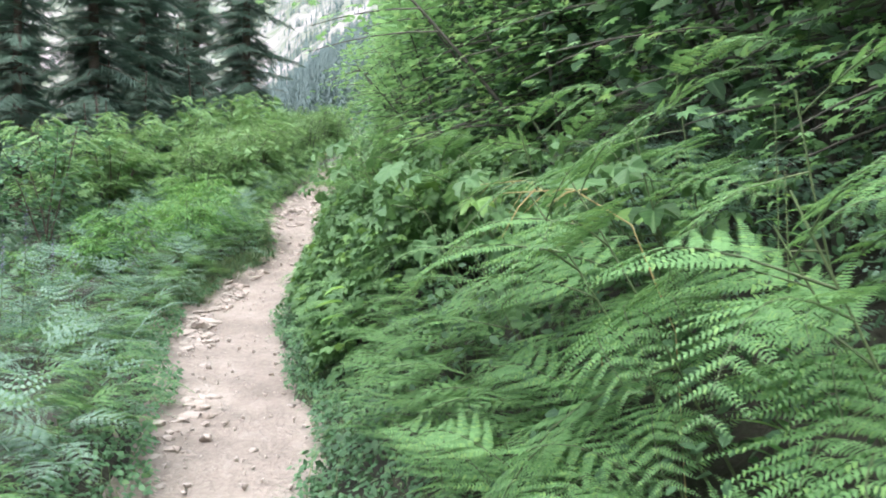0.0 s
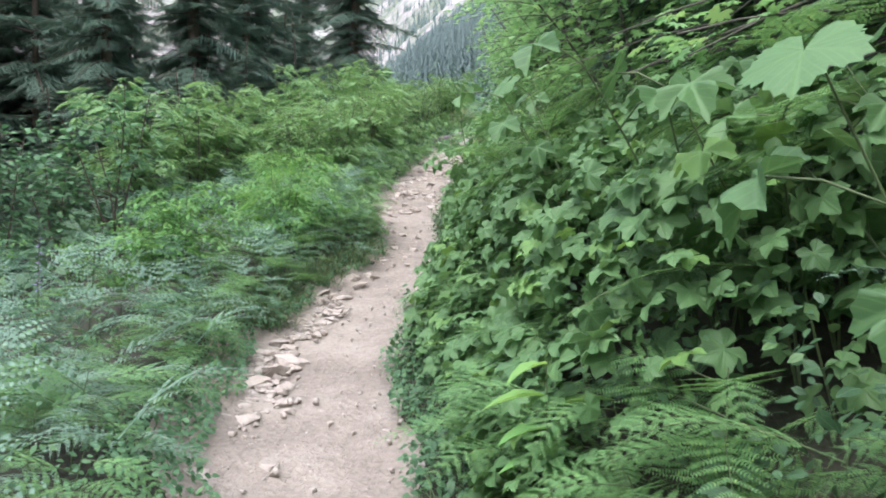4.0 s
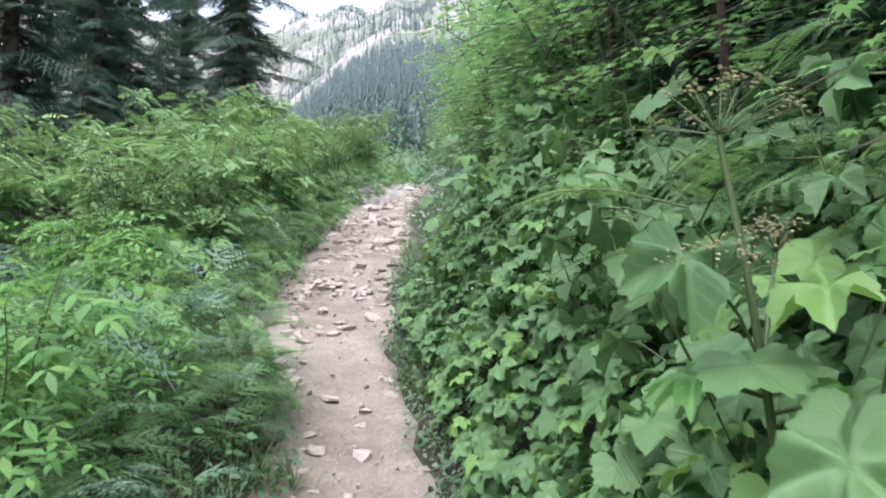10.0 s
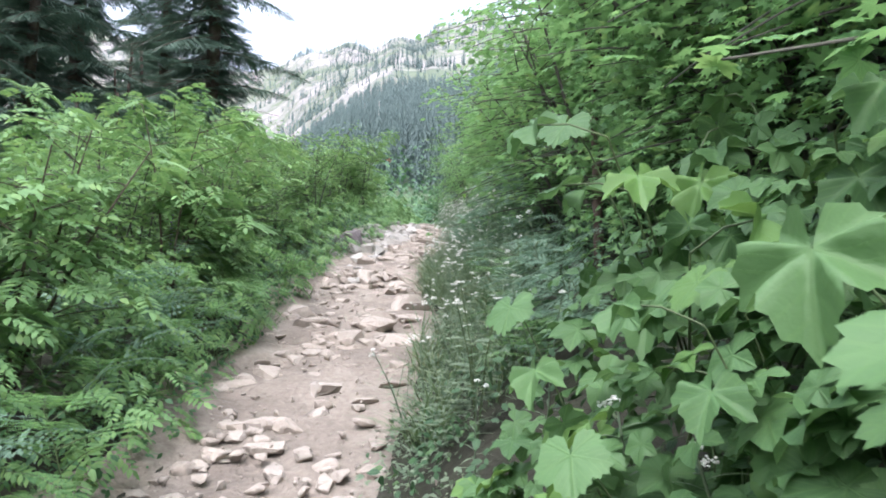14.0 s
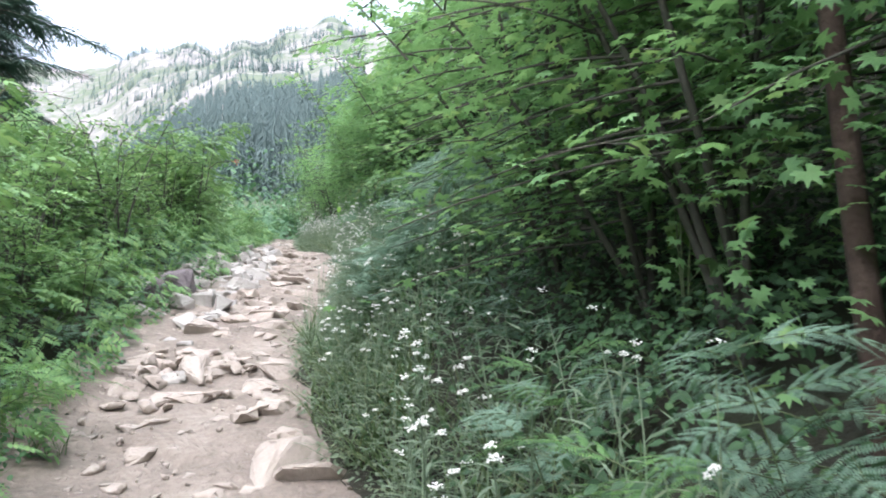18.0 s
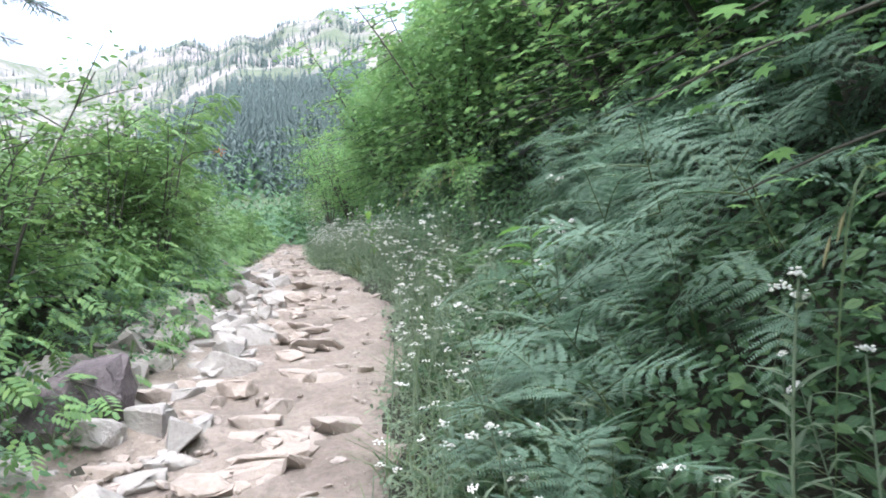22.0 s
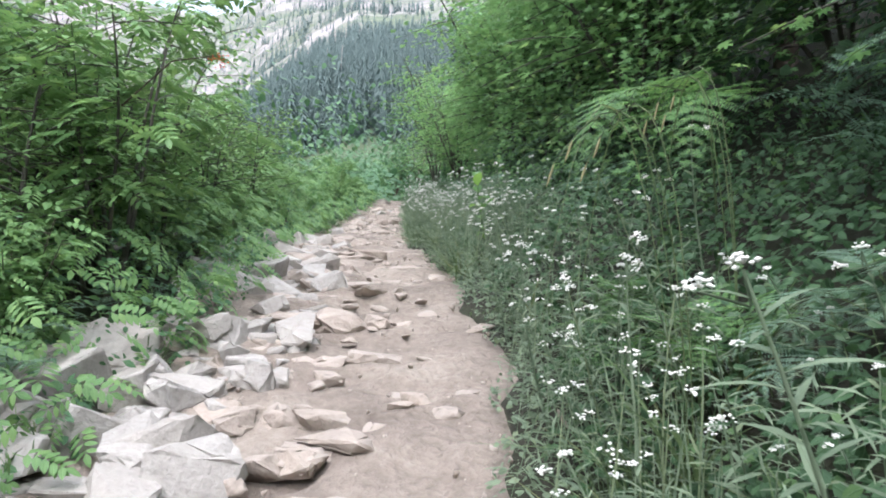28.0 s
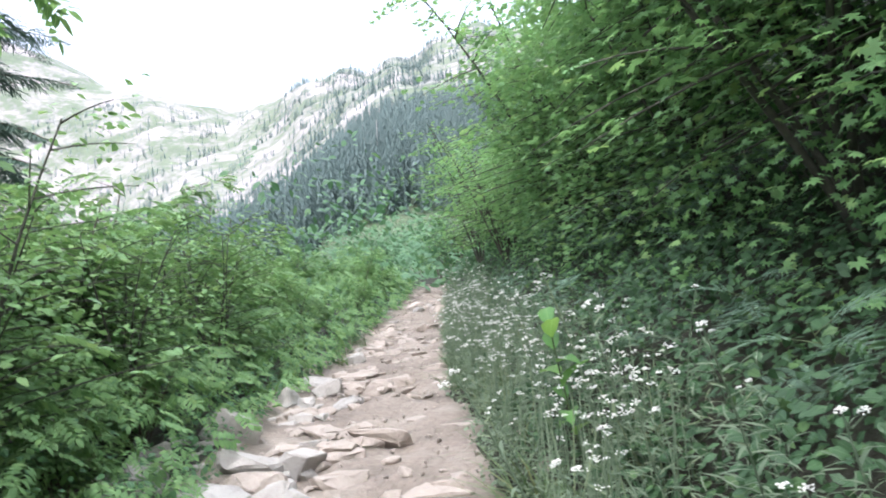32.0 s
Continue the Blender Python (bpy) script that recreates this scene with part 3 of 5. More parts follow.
ZZ = np.interp(YY, TY, TZ) + 0.015 + (mound * (0.5 + 0.7 * smooth(10, 20, YY)) + step_like) * np.sin(np.pi * W) ** 0.6 - 0.05 * (1 - (np.sin(np.pi * W)) ** 0.35) + 0.07 * (1 - W) ** 8 - 0.05 * np.sin(np.pi * W)
ZZ = np.where(U != W, np.maximum(ZZ, height(XX, YY) + 0.012 - 0.25 * np.abs(U - W)), ZZ)
nx, ny = len(tu), len(ty)
i, j = np.meshgrid(np.arange(nx - 1), np.arange(ny - 1))
q = np.stack([j * nx + i, j * nx + i + 1, (j + 1) * nx + i + 1, (j + 1) * nx + i], -1).reshape(-1, 4)
g = Geo().add(np.stack([XX, YY, ZZ], -1).reshape(-1, 3), q)
solid("trail", g.mesh("trail", M_TRAIL, True), "trodden pale dirt hiking trail climbing between plants", "trail", kind="structure")


def trail_top(x, y):
    return float(np.interp(y, TY, TZ))


# ---- rocks ----
def rock_mesh(seed, flat, mat, n=13, edge=0.045):
    rng = np.random.default_rng(seed)
    bm = bmesh.new()
    for _ in range(n):
        p = rng.normal(size=3)
        p /= np.linalg.norm(p)
        bm.verts.new((p[0] * 0.5, p[1] * 0.5 * rng.uniform(0.7, 1), np.clip(p[2], -0.65, 0.4) * flat))
    hull = bmesh.ops.convex_hull(bm, input=bm.verts)
    bmesh.ops.delete(bm, geom=list(set(hull["geom_interior"] + hull["geom_unused"])), context='VERTS')
    bmesh.ops.dissolve_limit(bm, angle_limit=radians(14), verts=bm.verts, edges=bm.edges)
    if edge:
        bmesh.ops.bevel(bm, geom=bm.edges[:], offset=edge * 0.5, segments=1, affect='EDGES')
    bmesh.ops.triangulate(bm, faces=bm.faces)
    if edge > 0.02:
        long_edges = [e for e in bm.edges if e.calc_length() > 0.16]
        bmesh.ops.subdivide_edges(bm, edges=long_edges, cuts=1)
        bmesh.ops.triangulate(bm, faces=bm.faces)
        for vert in bm.verts:
            vert.co += Vector(rng.normal(0, 0.012, 3))
    me = bpy.data.meshes.new("rock")
    bm.to_mesh(me)
    bm.free()
    me.materials.append(mat)
    return me


ROCKS = [rock_mesh(s, (0.24, 0.32, 0.42, 0.5)[s % 4], M_ROCK) for s in range(10)]
PALE = [rock_mesh(40 + s, (0.34, 0.44, 0.55)[s % 3], M_WHITEROCK) for s in range(8)]
rng = np.random.default_rng(5)


def lay_rock(meshes, x, y, size, sink=0.3, label="angular tan rock half buried in the dirt trail", tilt=9):
    me = meshes[rng.integers(len(meshes))]
    z = trail_top(x, y) - 0.018 + size * (0.115 - sink * 0.3)
    if x < left_edge(y):
        z = float(height(x, y)) + size * 0.1
    m = pose(x, y, z, rng.uniform(-tilt, tilt), rng.uniform(-tilt, tilt), rng.uniform(0, 360)) @ Matrix.Diagonal((size, size * rng.uniform(0.65, 1.0), size * rng.uniform(0.7, 1.1), 1))
    return solid("rock", me, label, "rock", "rocks on the trail", m=m)


rubble = Geo()


def rubble_rock(meshes, x, y, size):
    me = meshes[rng.integers(len(meshes))]
    v = np.array([p.co for p in me.vertices])
    f = np.array([tuple(p.vertices) for p in me.polygons])
    a = rng.uniform(0, 6.28)
    z = trail_top(x, y) if left_edge(y) < x else float(height(x, y))
    rubble.stamp((v, [f], np.zeros((len(v), 2))), np.array([(x, y, z - 0.008 - 0.05 * size)]), basis(np.array([(math.cos(a), math.sin(a), rng.uniform(-0.2, 0.2))]), np.array([[rng.uniform(-0.2, 0.2), 0, 1.0]])), np.array([size]), 1 if meshes is PALE else 0)


for k in range(760):
    y = rng.uniform(3, 46) if k < 70 else (rng.uniform(11, 46) if k < 220 else rng.uniform(15, 40))
    l, r = left_edge(y), right_edge(y)
    u = rng.beta(0.8, 1.3) if y > 14 else rng.choice([rng.beta(0.5, 4), rng.beta(4, 0.5), rng.random()])
    x = l + 0.03 + (r - l - 0.06) * u
    grow = 0.55 + 0.45 * float(smooth(10, 22, y))
    size = float(np.clip(grow * rng.gamma(4.0, 0.055), 0.05, 0.6))
    if size > 0.25 * grow and y < 38:
        lay_rock(ROCKS, x, y, size, rng.uniform(0.3, 0.8))
    else:
        rubble_rock(ROCKS, x, y, size)
for k in range(90):
    y = rng.uniform(5.5, 13)
    rubble_rock(ROCKS, left_edge(y) + rng.uniform(-0.05, 0.3) * rng.random(), y, float(np.clip(rng.gamma(3, 0.03), 0.04, 0.22)))
for k in range(64):
    y = rng.uniform(19.5, 36)
    x = left_edge(y) + (right_edge(y) - left_edge(y)) * rng.beta(1.0, 1.2)
    lay_rock(ROCKS, x, y, rng.uniform(0.32, 0.62), rng.uniform(0.3, 0.55), "large flat-topped tan rock set in the trail")
for k in range(370):
    y = rng.normal(27.2, 1.6) if k < 170 else (rng.normal(31.6, 1.4) if k < 270 else (rng.uniform(24, 31) if k < 320 else rng.uniform(30, 44)))
    l = left_edge(y)
    x = l + rng.uniform(-0.6, 0.5)
    size = float(np.clip(rng.gamma(5.0, 0.055), 0.08, 0.55))
    if size > 0.33 and y < 38:
        lay_rock(PALE, x, y, size, rng.uniform(-0.2, 0.4), "pale angular rock in the rubble beside the trail", 28)
    else:
        rubble_rock(PALE, x, y, size)
for _ in range(150):
    y = rng.uniform(3.2, 9.0)
    rubble_rock(ROCKS, left_edge(y) + 0.02 + 0.4 * rng.random() ** 1.6, y, float(np.clip(rng.gamma(2.4, 0.035), 0.035, 0.24)))
main_rng, rng = rng, np.random.default_rng(77)
for k in range(380):
    y = rng.uniform(7.7, 10.6)
    rubble_rock(ROCKS, left_edge(y) + 0.02 + 0.36 * rng.random() ** 1.3, y, float(np.clip(rng.gamma(3.0, 0.028), 0.04, 0.17)))
for y, off, size in ((8.1, 0.12, 0.34), (8.35, 0.26, 0.3), (8.6, 0.36, 0.36), (8.75, 0.12, 0.28), (10.6, 0.05, 0.28), (11.3, 0.1, 0.26)):
    lay_rock(ROCKS, left_edge(y) + off, y, size, 0.2, "angular tan rock in the rubble along the trail edge", 18)
rng = main_rng
solid("rubble", rubble.mesh("rubble", [M_ROCK, M_WHITEROCK]), "small broken rocks strewn along the trail", "rubble", kind="stuff")
pebble = [rock_mesh(90 + s, 0.6, M_ROCK, 7, 0.0) for s in range(3)]
g = Geo()
for me in pebble:
    v = np.array([p.co for p in me.vertices])
    f = np.array([tuple(p.vertices) for p in me.polygons])
    n = 1500
    y = rng.uniform(1, 46, n)
    l, r = left_edge(y), right_edge(y)
    edge_side = rng.random(n)
    u = np.where(edge_side < 0.45, rng.beta(0.7, 5, n), np.where(edge_side < 0.6, 1 - rng.beta(0.7, 6, n), rng.random(n)))
    x = l - 0.03 + (r - l) * u
    z = np.interp(y, TY, TZ) + 0.006
    a = rng.uniform(0, 6.28, n)
    rot = basis(np.stack([np.cos(a), np.sin(a), rng.uniform(-0.2, 0.2, n)], 1), np.array([[0, 0, 1.0]]))
    g.stamp((v, [f], np.zeros((len(v), 2))), np.stack([x, y, z], 1), rot, np.clip(rng.gamma(2.0, 0.014, n), 0.012, 0.09))
solid("gravel", g.mesh("gravel", M_ROCK), "loose tan gravel and small stones on the trail", "gravel", kind="stuff")

# ---- plants ----
def frond_set(mat, seed):
    rr = np.random.default_rng(seed)
    shapes = [(30, -26, 0.16), (20, -36, 0.14), (40, -20, 0.2), (12, -52, 0.12), (24, -16, 0.16), (34, -42, 0.15)]
    return [frond(rr, 10, a, d, s).mesh("frond", [mat, M_STEM]) for a, d, s in shapes]


FRONDS, BLUE_FRONDS = frond_set(M_BRACKEN, 3), frond_set(M_BLUEFERN, 4)


def fern_prototype(seed, fronds, count, tall, name, label):
    """A bracken plant: an upright stalk with fronds held out in layers."""
    rr = np.random.default_rng(seed)
    ob = thing(name, label, "fern", "bracken ferns beside the trail")
    t = np.linspace(0, 1, 6)
    bx, by = rr.uniform(-0.1, 0.1, 2)
    pts = np.stack([bx * t * t, by * t * t, tall * t], 1)
    part("stalk", Geo().add(*tube(pts, np.linspace(0.0045, 0.0025, 6), 4)).mesh("stalk", M_STEM, True), ob)
    for k in range(count):
        me = fronds[rr.integers(len(fronds))]
        h = 0.3 + 0.7 * (k + 0.5 * rr.random()) / count
        base = [float(np.interp(h, t, pts[:, c])) for c in range(3)]
        size = rr.uniform(0.5, 0.76) * (1.12 - 0.25 * h)
        part("frond", me, ob, m=pose(*base, rr.uniform(-10, 6), rr.uniform(-10, 10), 127 + (137.5 * k % 250) - 125 + rr.uniform(-25, 25)) @ Matrix.Scale(size, 4))
    return ob


class Planter:
    """Copies prototypes; the prototypes themselves take the first places."""

    def __init__(self, protos):
        self.protos, self.free = protos, list(protos)

    def put(self, m, k):
        if self.free:
            ob = self.free.pop()
            ob.matrix_basis = m
            return ob
        return copy_thing(self.protos[k % len(self.protos)], m)


def stations(n, y0, y1, d0, d1, side, seed, power=1.0):
    """Places beside the trail: d metres out from its edge."""
    rr = np.random.default_rng(seed)
    out = []
    for k in range(n):
        y = y0 + (y1 - y0) * (k + rr.random()) / n
        d = d0 + (d1 - d0) * rr.random() ** power
        x = right_edge(y) + d if side > 0 else left_edge(y) - d
        out.append((float(x), float(y), float(d), rr))
    return out


LBL_FERN = "green bracken fern with arching feathery fronds"
ferns = Planter([fern_prototype(s, FRONDS, 6 + s % 2, 0.55, "bracken_fern", LBL_FERN) for s in range(4)])
tall_ferns = Planter([fern_prototype(10 + s, FRONDS, 8, 1.05, "bracken_fern", "tall green bracken fern with layered feathery fronds") for s in range(4)])
blues = Planter([fern_prototype(20 + s, BLUE_FRONDS, 6 + s % 2, 0.55, "bracken_fern", "blue-green bracken fern with broad drooping fronds") for s in range(3)])
tall_blues = Planter([fern_prototype(30 + s, BLUE_FRONDS, 8, 1.05, "bracken_fern", "tall blue-green bracken fern with broad layered fronds") for s in range(4)])
k = 0
for n, y0, y1, d0, d1, side, lo, hi, who in [
        (16, 2.6, 6.6, 0.35, 0.75, 1, 0.8, 1.05, ferns), (22, 1.0, 5.6, 0.55, 1.2, 1, 0.85, 1.2, ferns), (9, 0.8, 3.4, 0.95, 1.7, 1, 1.0, 1.2, tall_ferns), (4, 3.4, 6.8, 1.3, 1.9, 1, 1.0, 1.2, tall_ferns), (15, 6.6, 9.0, 0.5, 1.0, 1, 0.85, 1.1, ferns), (6, 26.9, 28.6, 0.42, 0.9, 1, 0.6, 0.85, ferns), (7, 14.5, 20, 0.7, 1.1, 1, 0.7, 0.9, ferns), (5, 8.0, 9.2, 1.1, 1.6, 1, 1.0, 1.15, tall_ferns), (5, 10.5, 11.8, 1.15, 1.6, 1, 1.0, 1.15, tall_ferns), (6, 7.0, 14, 1.7, 2.3, 1, 0.95, 1.2, tall_ferns),
        (7, 16, 22, 0.85, 1.3, 1, 0.7, 0.95, blues), (8, 22.8, 24.3, 0.55, 1.05, 1, 0.75, 1.05, blues), (7, 22.9, 24.6, 0.95, 1.6, 1, 0.8, 1.0, tall_blues), (5, 25.2, 27.2, 0.9, 1.3, 1, 0.7, 0.9, blues), (13, 23.2, 27.0, 1.5, 2.6, 1, 0.95, 1.2, tall_blues), (8, 29.5, 38, 0.9, 1.3, 1, 0.6, 0.9, blues), (5, 30, 38, 1.4, 2.0, 1, 0.8, 1.0, tall_blues),
        (52, 0.3, 13.5, 0.22, 2.2, -1, 0.7, 0.98, ferns), (26, 0.5, 13.5, 0.22, 2.0, -1, 0.7, 0.98, blues), (12, 2.0, 9.5, 0.25, 1.5, -1, 0.75, 1.05, blues), (20, 2.0, 8.5, 0.25, 1.3, -1, 0.75, 1.05, ferns), (24, 12.5, 21.5, 0.15, 0.8, -1, 0.85, 1.15, ferns), (20, 8, 13.5, 0.18, 0.9, -1, 0.8, 1.05, ferns), (14, 18, 31, 0.25, 0.8, -1, 0.65, 0.85, blues)]:
    for x, y, d, rr in stations(n, y0, y1, d0, d1, side, 100 + k):
        lean = rr.uniform(14, 30) if side > 0 and d > 0.85 else rr.uniform(3, 13)
        if side > 0 and 22.0 < y < 27.0 and d < (0.58 if who is blues else 0.95):        # the walked edge stays clear
            continue
        who.put(placed(x, y, rr.uniform(-45, 45) + (0 if side > 0 else 98), rr.uniform(lo, hi), lean, 90 if side > 0 else rr.uniform(-180, 180)), int(rr.integers(9)))
    k += 1
for x, y, size, turn in ((-1.88, 17.35, 0.95, 20), (-1.78, 17.95, 1.05, -15), (-1.62, 18.6, 1.0, 30), (-1.95, 19.3, 0.8, -25)):
    tall_blues.put(placed(x, y, turn, size * 0.8, 14, 90), int(10 * size))


def overhanging_fern(x, y, aims):
    """One tall bracken on the bank whose long fronds hang out over the trail's edge."""
    ob = thing("bracken_fern", "tall bracken fern with long fronds hanging over the bank", "fern", "bracken ferns beside the trail", m=placed(x, y, 0))
    t = np.linspace(0, 1, 6)
    pts = np.stack([-0.1 * t * t, -0.08 * t * t, 0.95 * t], 1)
    part("stalk", Geo().add(*tube(pts, np.linspace(0.008, 0.005, 6), 5)).mesh("stalk", M_STEM, True), ob)
    rr = np.random.default_rng(17)
    for h, turn, tip, size in aims:
        base = [float(np.interp(h, t, pts[:, c])) for c in range(3)]
        me = frond(rr, 13, 4, -68, 0.1, 26, 0.42).mesh("frond", [M_BRACKEN, M_STEM])
        part("frond", me, ob, m=pose(*base, tip, 0, turn) @ Matrix.Scale(size, 4))


overhanging_fern(-0.83, 28.45, ((1.0, 121, 0, 1.15), (0.97, 152, -4, 1.0), (0.93, 92, -4, 0.95)))


def thimble_prototype(seed):
    rr = np.random.default_rng(seed)
    ob = thing("thimbleberry_plant", "thimbleberry plant with large soft lobed green leaves", "shrub", "thimbleberry plants on the bank")
    tall = rr.uniform(0.75, 1.05)
    stems = Geo()
    leaves = []
    for s in range(3):
        a = rr.uniform(0, 6.28)
        t = np.linspace(0, 1, 6)
        out = rr.uniform(0.15, 0.4)
        pts = np.stack([np.cos(a) * out * t ** 1.5, np.sin(a) * out * t ** 1.5, tall * t * rr.uniform(0.8, 1.05)], 1)
        stems.add(*tube(pts, np.linspace(0.0048, 0.0022, 6), 5))
        for h in (0.35, 0.6, 0.82, 1.0):
            b0 = a + rr.uniform(-1.9, 1.9)
            base = np.array([np.interp(h, t, pts[:, c]) for c in range(3)])
            reach = rr.uniform(0.08, 0.17)
            tip = base + np.array([math.cos(b0) * reach, math.sin(b0) * reach, 0.05])
            stems.add(*tube([base, (base + tip) / 2 + [0, 0, 0.015], tip], 0.0025, 3))
            leaves.append((tip, b0, rr.uniform(0.12, 0.2)))
    part("stem", stems.mesh("stem", M_STEM, True), ob)
    for tip, b0, size in leaves:
        tilt = rr.uniform(-50, -12)
        part("leaf", LEAF_MESH[rr.integers(4)], ob, m=pose(*tip, tilt, rr.uniform(-15, 15), math.degrees(b0) - 90) @ Matrix.Scale(size, 4))
    return ob


LEAF_MESH = []
for cup, dep in ((0.1, 0.3), (0.35, 0.36), (-0.1, 0.27), (0.55, 0.33)):
    LEAF_MESH.append(Geo().add(*[lobed_leaf(5, dep, 0.1, 49, cup)[i] for i in range(3)]).mesh("leaf", M_THIMBLE))
thimbles = Planter([thimble_prototype(s) for s in range(6)])
for n, y0, y1, d0, d1, lo, hi in [(15, 2.8, 6.0, 1.0, 1.9, 0.8, 1.1), (27, 6.0, 11, 0.5, 1.7, 0.75, 1.1), (30, 11, 15.4, 0.5, 1.7, 0.75, 1.1), (4, 17.5, 22, 1.2, 1.8, 0.7, 0.9)]:
    for x, y, d, rr in stations(n, y0, y1, d0, d1, 1, int(y0 * 10) + 300):
        if y < 9.0 and d < 1.0:        # nearest the walked line only low leaves
            continue
        size = rr.uniform(lo, hi) * (0.6 + 0.6 * min(1, d / 1.1))
        thimbles.put(placed(x, y, rr.uniform(0, 360), size, rr.uniform(2, 14), 90 + rr.uniform(-30, 30)), int(rr.integers(9)))


def leaf_carpet(name, label, category, tpl, mat, n, y0, y1, d0, d1, side, lo, hi, h0, h1, seed, face=0.6, power=1.0, lift=0.45, stand=-0.35, clump=0.0):
    """Loose leaves at all heights over the bank, faces turned up and to the open side."""
    rr = np.random.default_rng(seed)
    y = rr.uniform(y0, y1, n)
    d = d0 + (d1 - d0) * rr.random(n) ** power
    x = right_edge(y) + d if side > 0 else left_edge(y) - d
    top = h0 + (h1 - h0) * np.clip(d / 0.7, 0.15, 1)
    top = top * (1 + clump * np.maximum(wobble(x, y, 2.6, 3.0), -0.8))
    z = height(x, y) + top * rr.random(n) ** lift
    normal = np.stack([-side * face + rr.normal(0, 0.35, n), rr.normal(-0.25, 0.35, n), 0.75 + rr.normal(0, 0.2, n)], 1)
    a = rr.uniform(0, 6.28, n)
    fwd = np.stack([np.cos(a) - side * 0.6, np.sin(a) - 0.2, rr.normal(stand, 0.25, n)], 1)
    g = Geo().stamp(tpl, np.stack([x, y, z], 1), basis(fwd, normal), rr.uniform(lo, hi, n))
    return solid(name, g.mesh(name, mat), label, category, kind="stuff")


leaf_carpet("thimbleberry_undergrowth", "dense low layer of lobed thimbleberry leaves on the bank", "undergrowth", THIMBLE_FAR, M_THIMBLE, 6200, 5.5, 15.5, 0.1, 1.9, 1, 0.09, 0.19, 0.3, 1.2, 11, 0.75)
leaf_carpet("bank_undergrowth", "mixed small green leaves covering the bank", "undergrowth", SMALL_TPL, M_SHADED_SHRUB, 13000, -1, 16.5, -0.06, 2.4, 1, 0.035, 0.075, 0.12, 0.75, 12)
leaf_carpet("bank_undergrowth", "mixed small green leaves covering the upper bank", "undergrowth", SMALL_TPL, M_SHADED_SHRUB, 30000, 16.5, 46, 0.12, 2.6, 1, 0.03, 0.065, 0.1, 0.42, 22)
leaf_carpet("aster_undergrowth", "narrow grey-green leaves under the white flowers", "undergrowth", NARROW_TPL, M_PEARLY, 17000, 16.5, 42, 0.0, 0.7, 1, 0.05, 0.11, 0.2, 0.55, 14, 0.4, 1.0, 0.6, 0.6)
leaf_carpet("bank_undergrowth", "small green leaves between the white flowers", "undergrowth", SMALL_TPL, M_SHADED_SHRUB, 9000, 22.5, 33, 0.25, 1.9, 1, 0.04, 0.08, 0.12, 0.4, 23)
leaf_carpet("bank_undergrowth", "leafy growth in shade-darkened green behind the white flowers", "undergrowth", SMALL_TPL, M_SHADED_SHRUB, 6500, 19.5, 24.5, 0.7, 2.6, 1, 0.03, 0.06, 0.12, 0.4, 24, 0.2)
leaf_carpet("low_undergrowth", "mixed small green leaves covering the lower slope", "undergrowth", SMALL_TPL, M_SHRUB, 16000, 12, 46, 0.04, 5.0, -1, 0.035, 0.07, 0.12, 0.7, 13, 0.0, 1.4)
leaf_carpet("edge_undergrowth", "leafy green growth along the lower trail edge", "undergrowth", ASH_TPL, M_ASH, 3600, 13, 46, 0.0, 1.5, -1, 0.10, 0.19, 0.2, 0.8, 15, 0.3)
leaf_carpet("fern_undergrowth", "small green leaves under the ferns", "undergrowth", SMALL_TPL, M_SHRUB, 7000, -1, 13, -0.04, 4.0, -1, 0.03, 0.06, 0.1, 0.45, 25, 0.0, 1.5)

leaf_carpet("edge_leaves", "small green leaves along the foot of the ferns", "undergrowth", SMALL_TPL, M_SHRUB, 6500, -1, 10, -0.05, 0.5, -1, 0.025, 0.055, 0.12, 0.4, 48, 0.2)
leaf_carpet("edge_leaves", "small green leaves along the foot of the bank", "undergrowth", SMALL_TPL, M_SHRUB, 8000, -1, 9, -0.1, 0.45, 1, 0.025, 0.055, 0.12, 0.4, 49, 0.3)
leaf_carpet("edge_leaves", "dusty small leaves and herbs along the foot of the flowers", "undergrowth", SMALL_TPL, M_PEARLY, 11000, 9, 46, -0.07, 0.35, 1, 0.02, 0.05, 0.07, 0.3, 149, 0.4)
leaf_carpet("edge_leaves", "small leaves along the rocky lower edge", "undergrowth", SMALL_TPL, M_SHRUB, 6000, 10, 46, 0.0, 0.5, -1, 0.025, 0.055, 0.08, 0.3, 150, 0.3)
leaf_carpet("maple_thicket", "layered maple leaves in the thicket above the bank", "undergrowth", MAPLE_TPL, M_MAPLE, 11000, 15, 21.8, 1.2, 2.8, 1, 0.065, 0.12, 0.6, 2.7, 16, 0.15, 1.5, 0.6)
leaf_carpet("maple_thicket", "layered maple leaves in the thicket above the bank", "undergrowth", MAPLE_TPL, M_MAPLE, 15000, 29.0, 46, 1.15, 2.8, 1, 0.065, 0.105, 0.6, 2.5, 17, 0.35, 1.5, 0.8)
for n, y0, y1, d0, d1, seed in ((16000, 29.2, 38, 0.75, 2.8, 41), (3000, 15, 21.5, 1.1, 2.8, 42), (2200, 6.0, 12.5, 1.5, 3.2, 43), (3000, 22, 29, 2.0, 3.2, 44), (5000, 0.5, 6.0, 2.0, 3.6, 45)):
    leaf_carpet("maple_canopy", "overhanging sprays of maple leaves above the bank", "undergrowth", MAPLE_TPL, M_MAPLE, n, y0, y1, d0, d1, 1, 0.06, 0.1, 2.1, 3.2, seed, 0.25, 1.0, 0.16, -0.1)
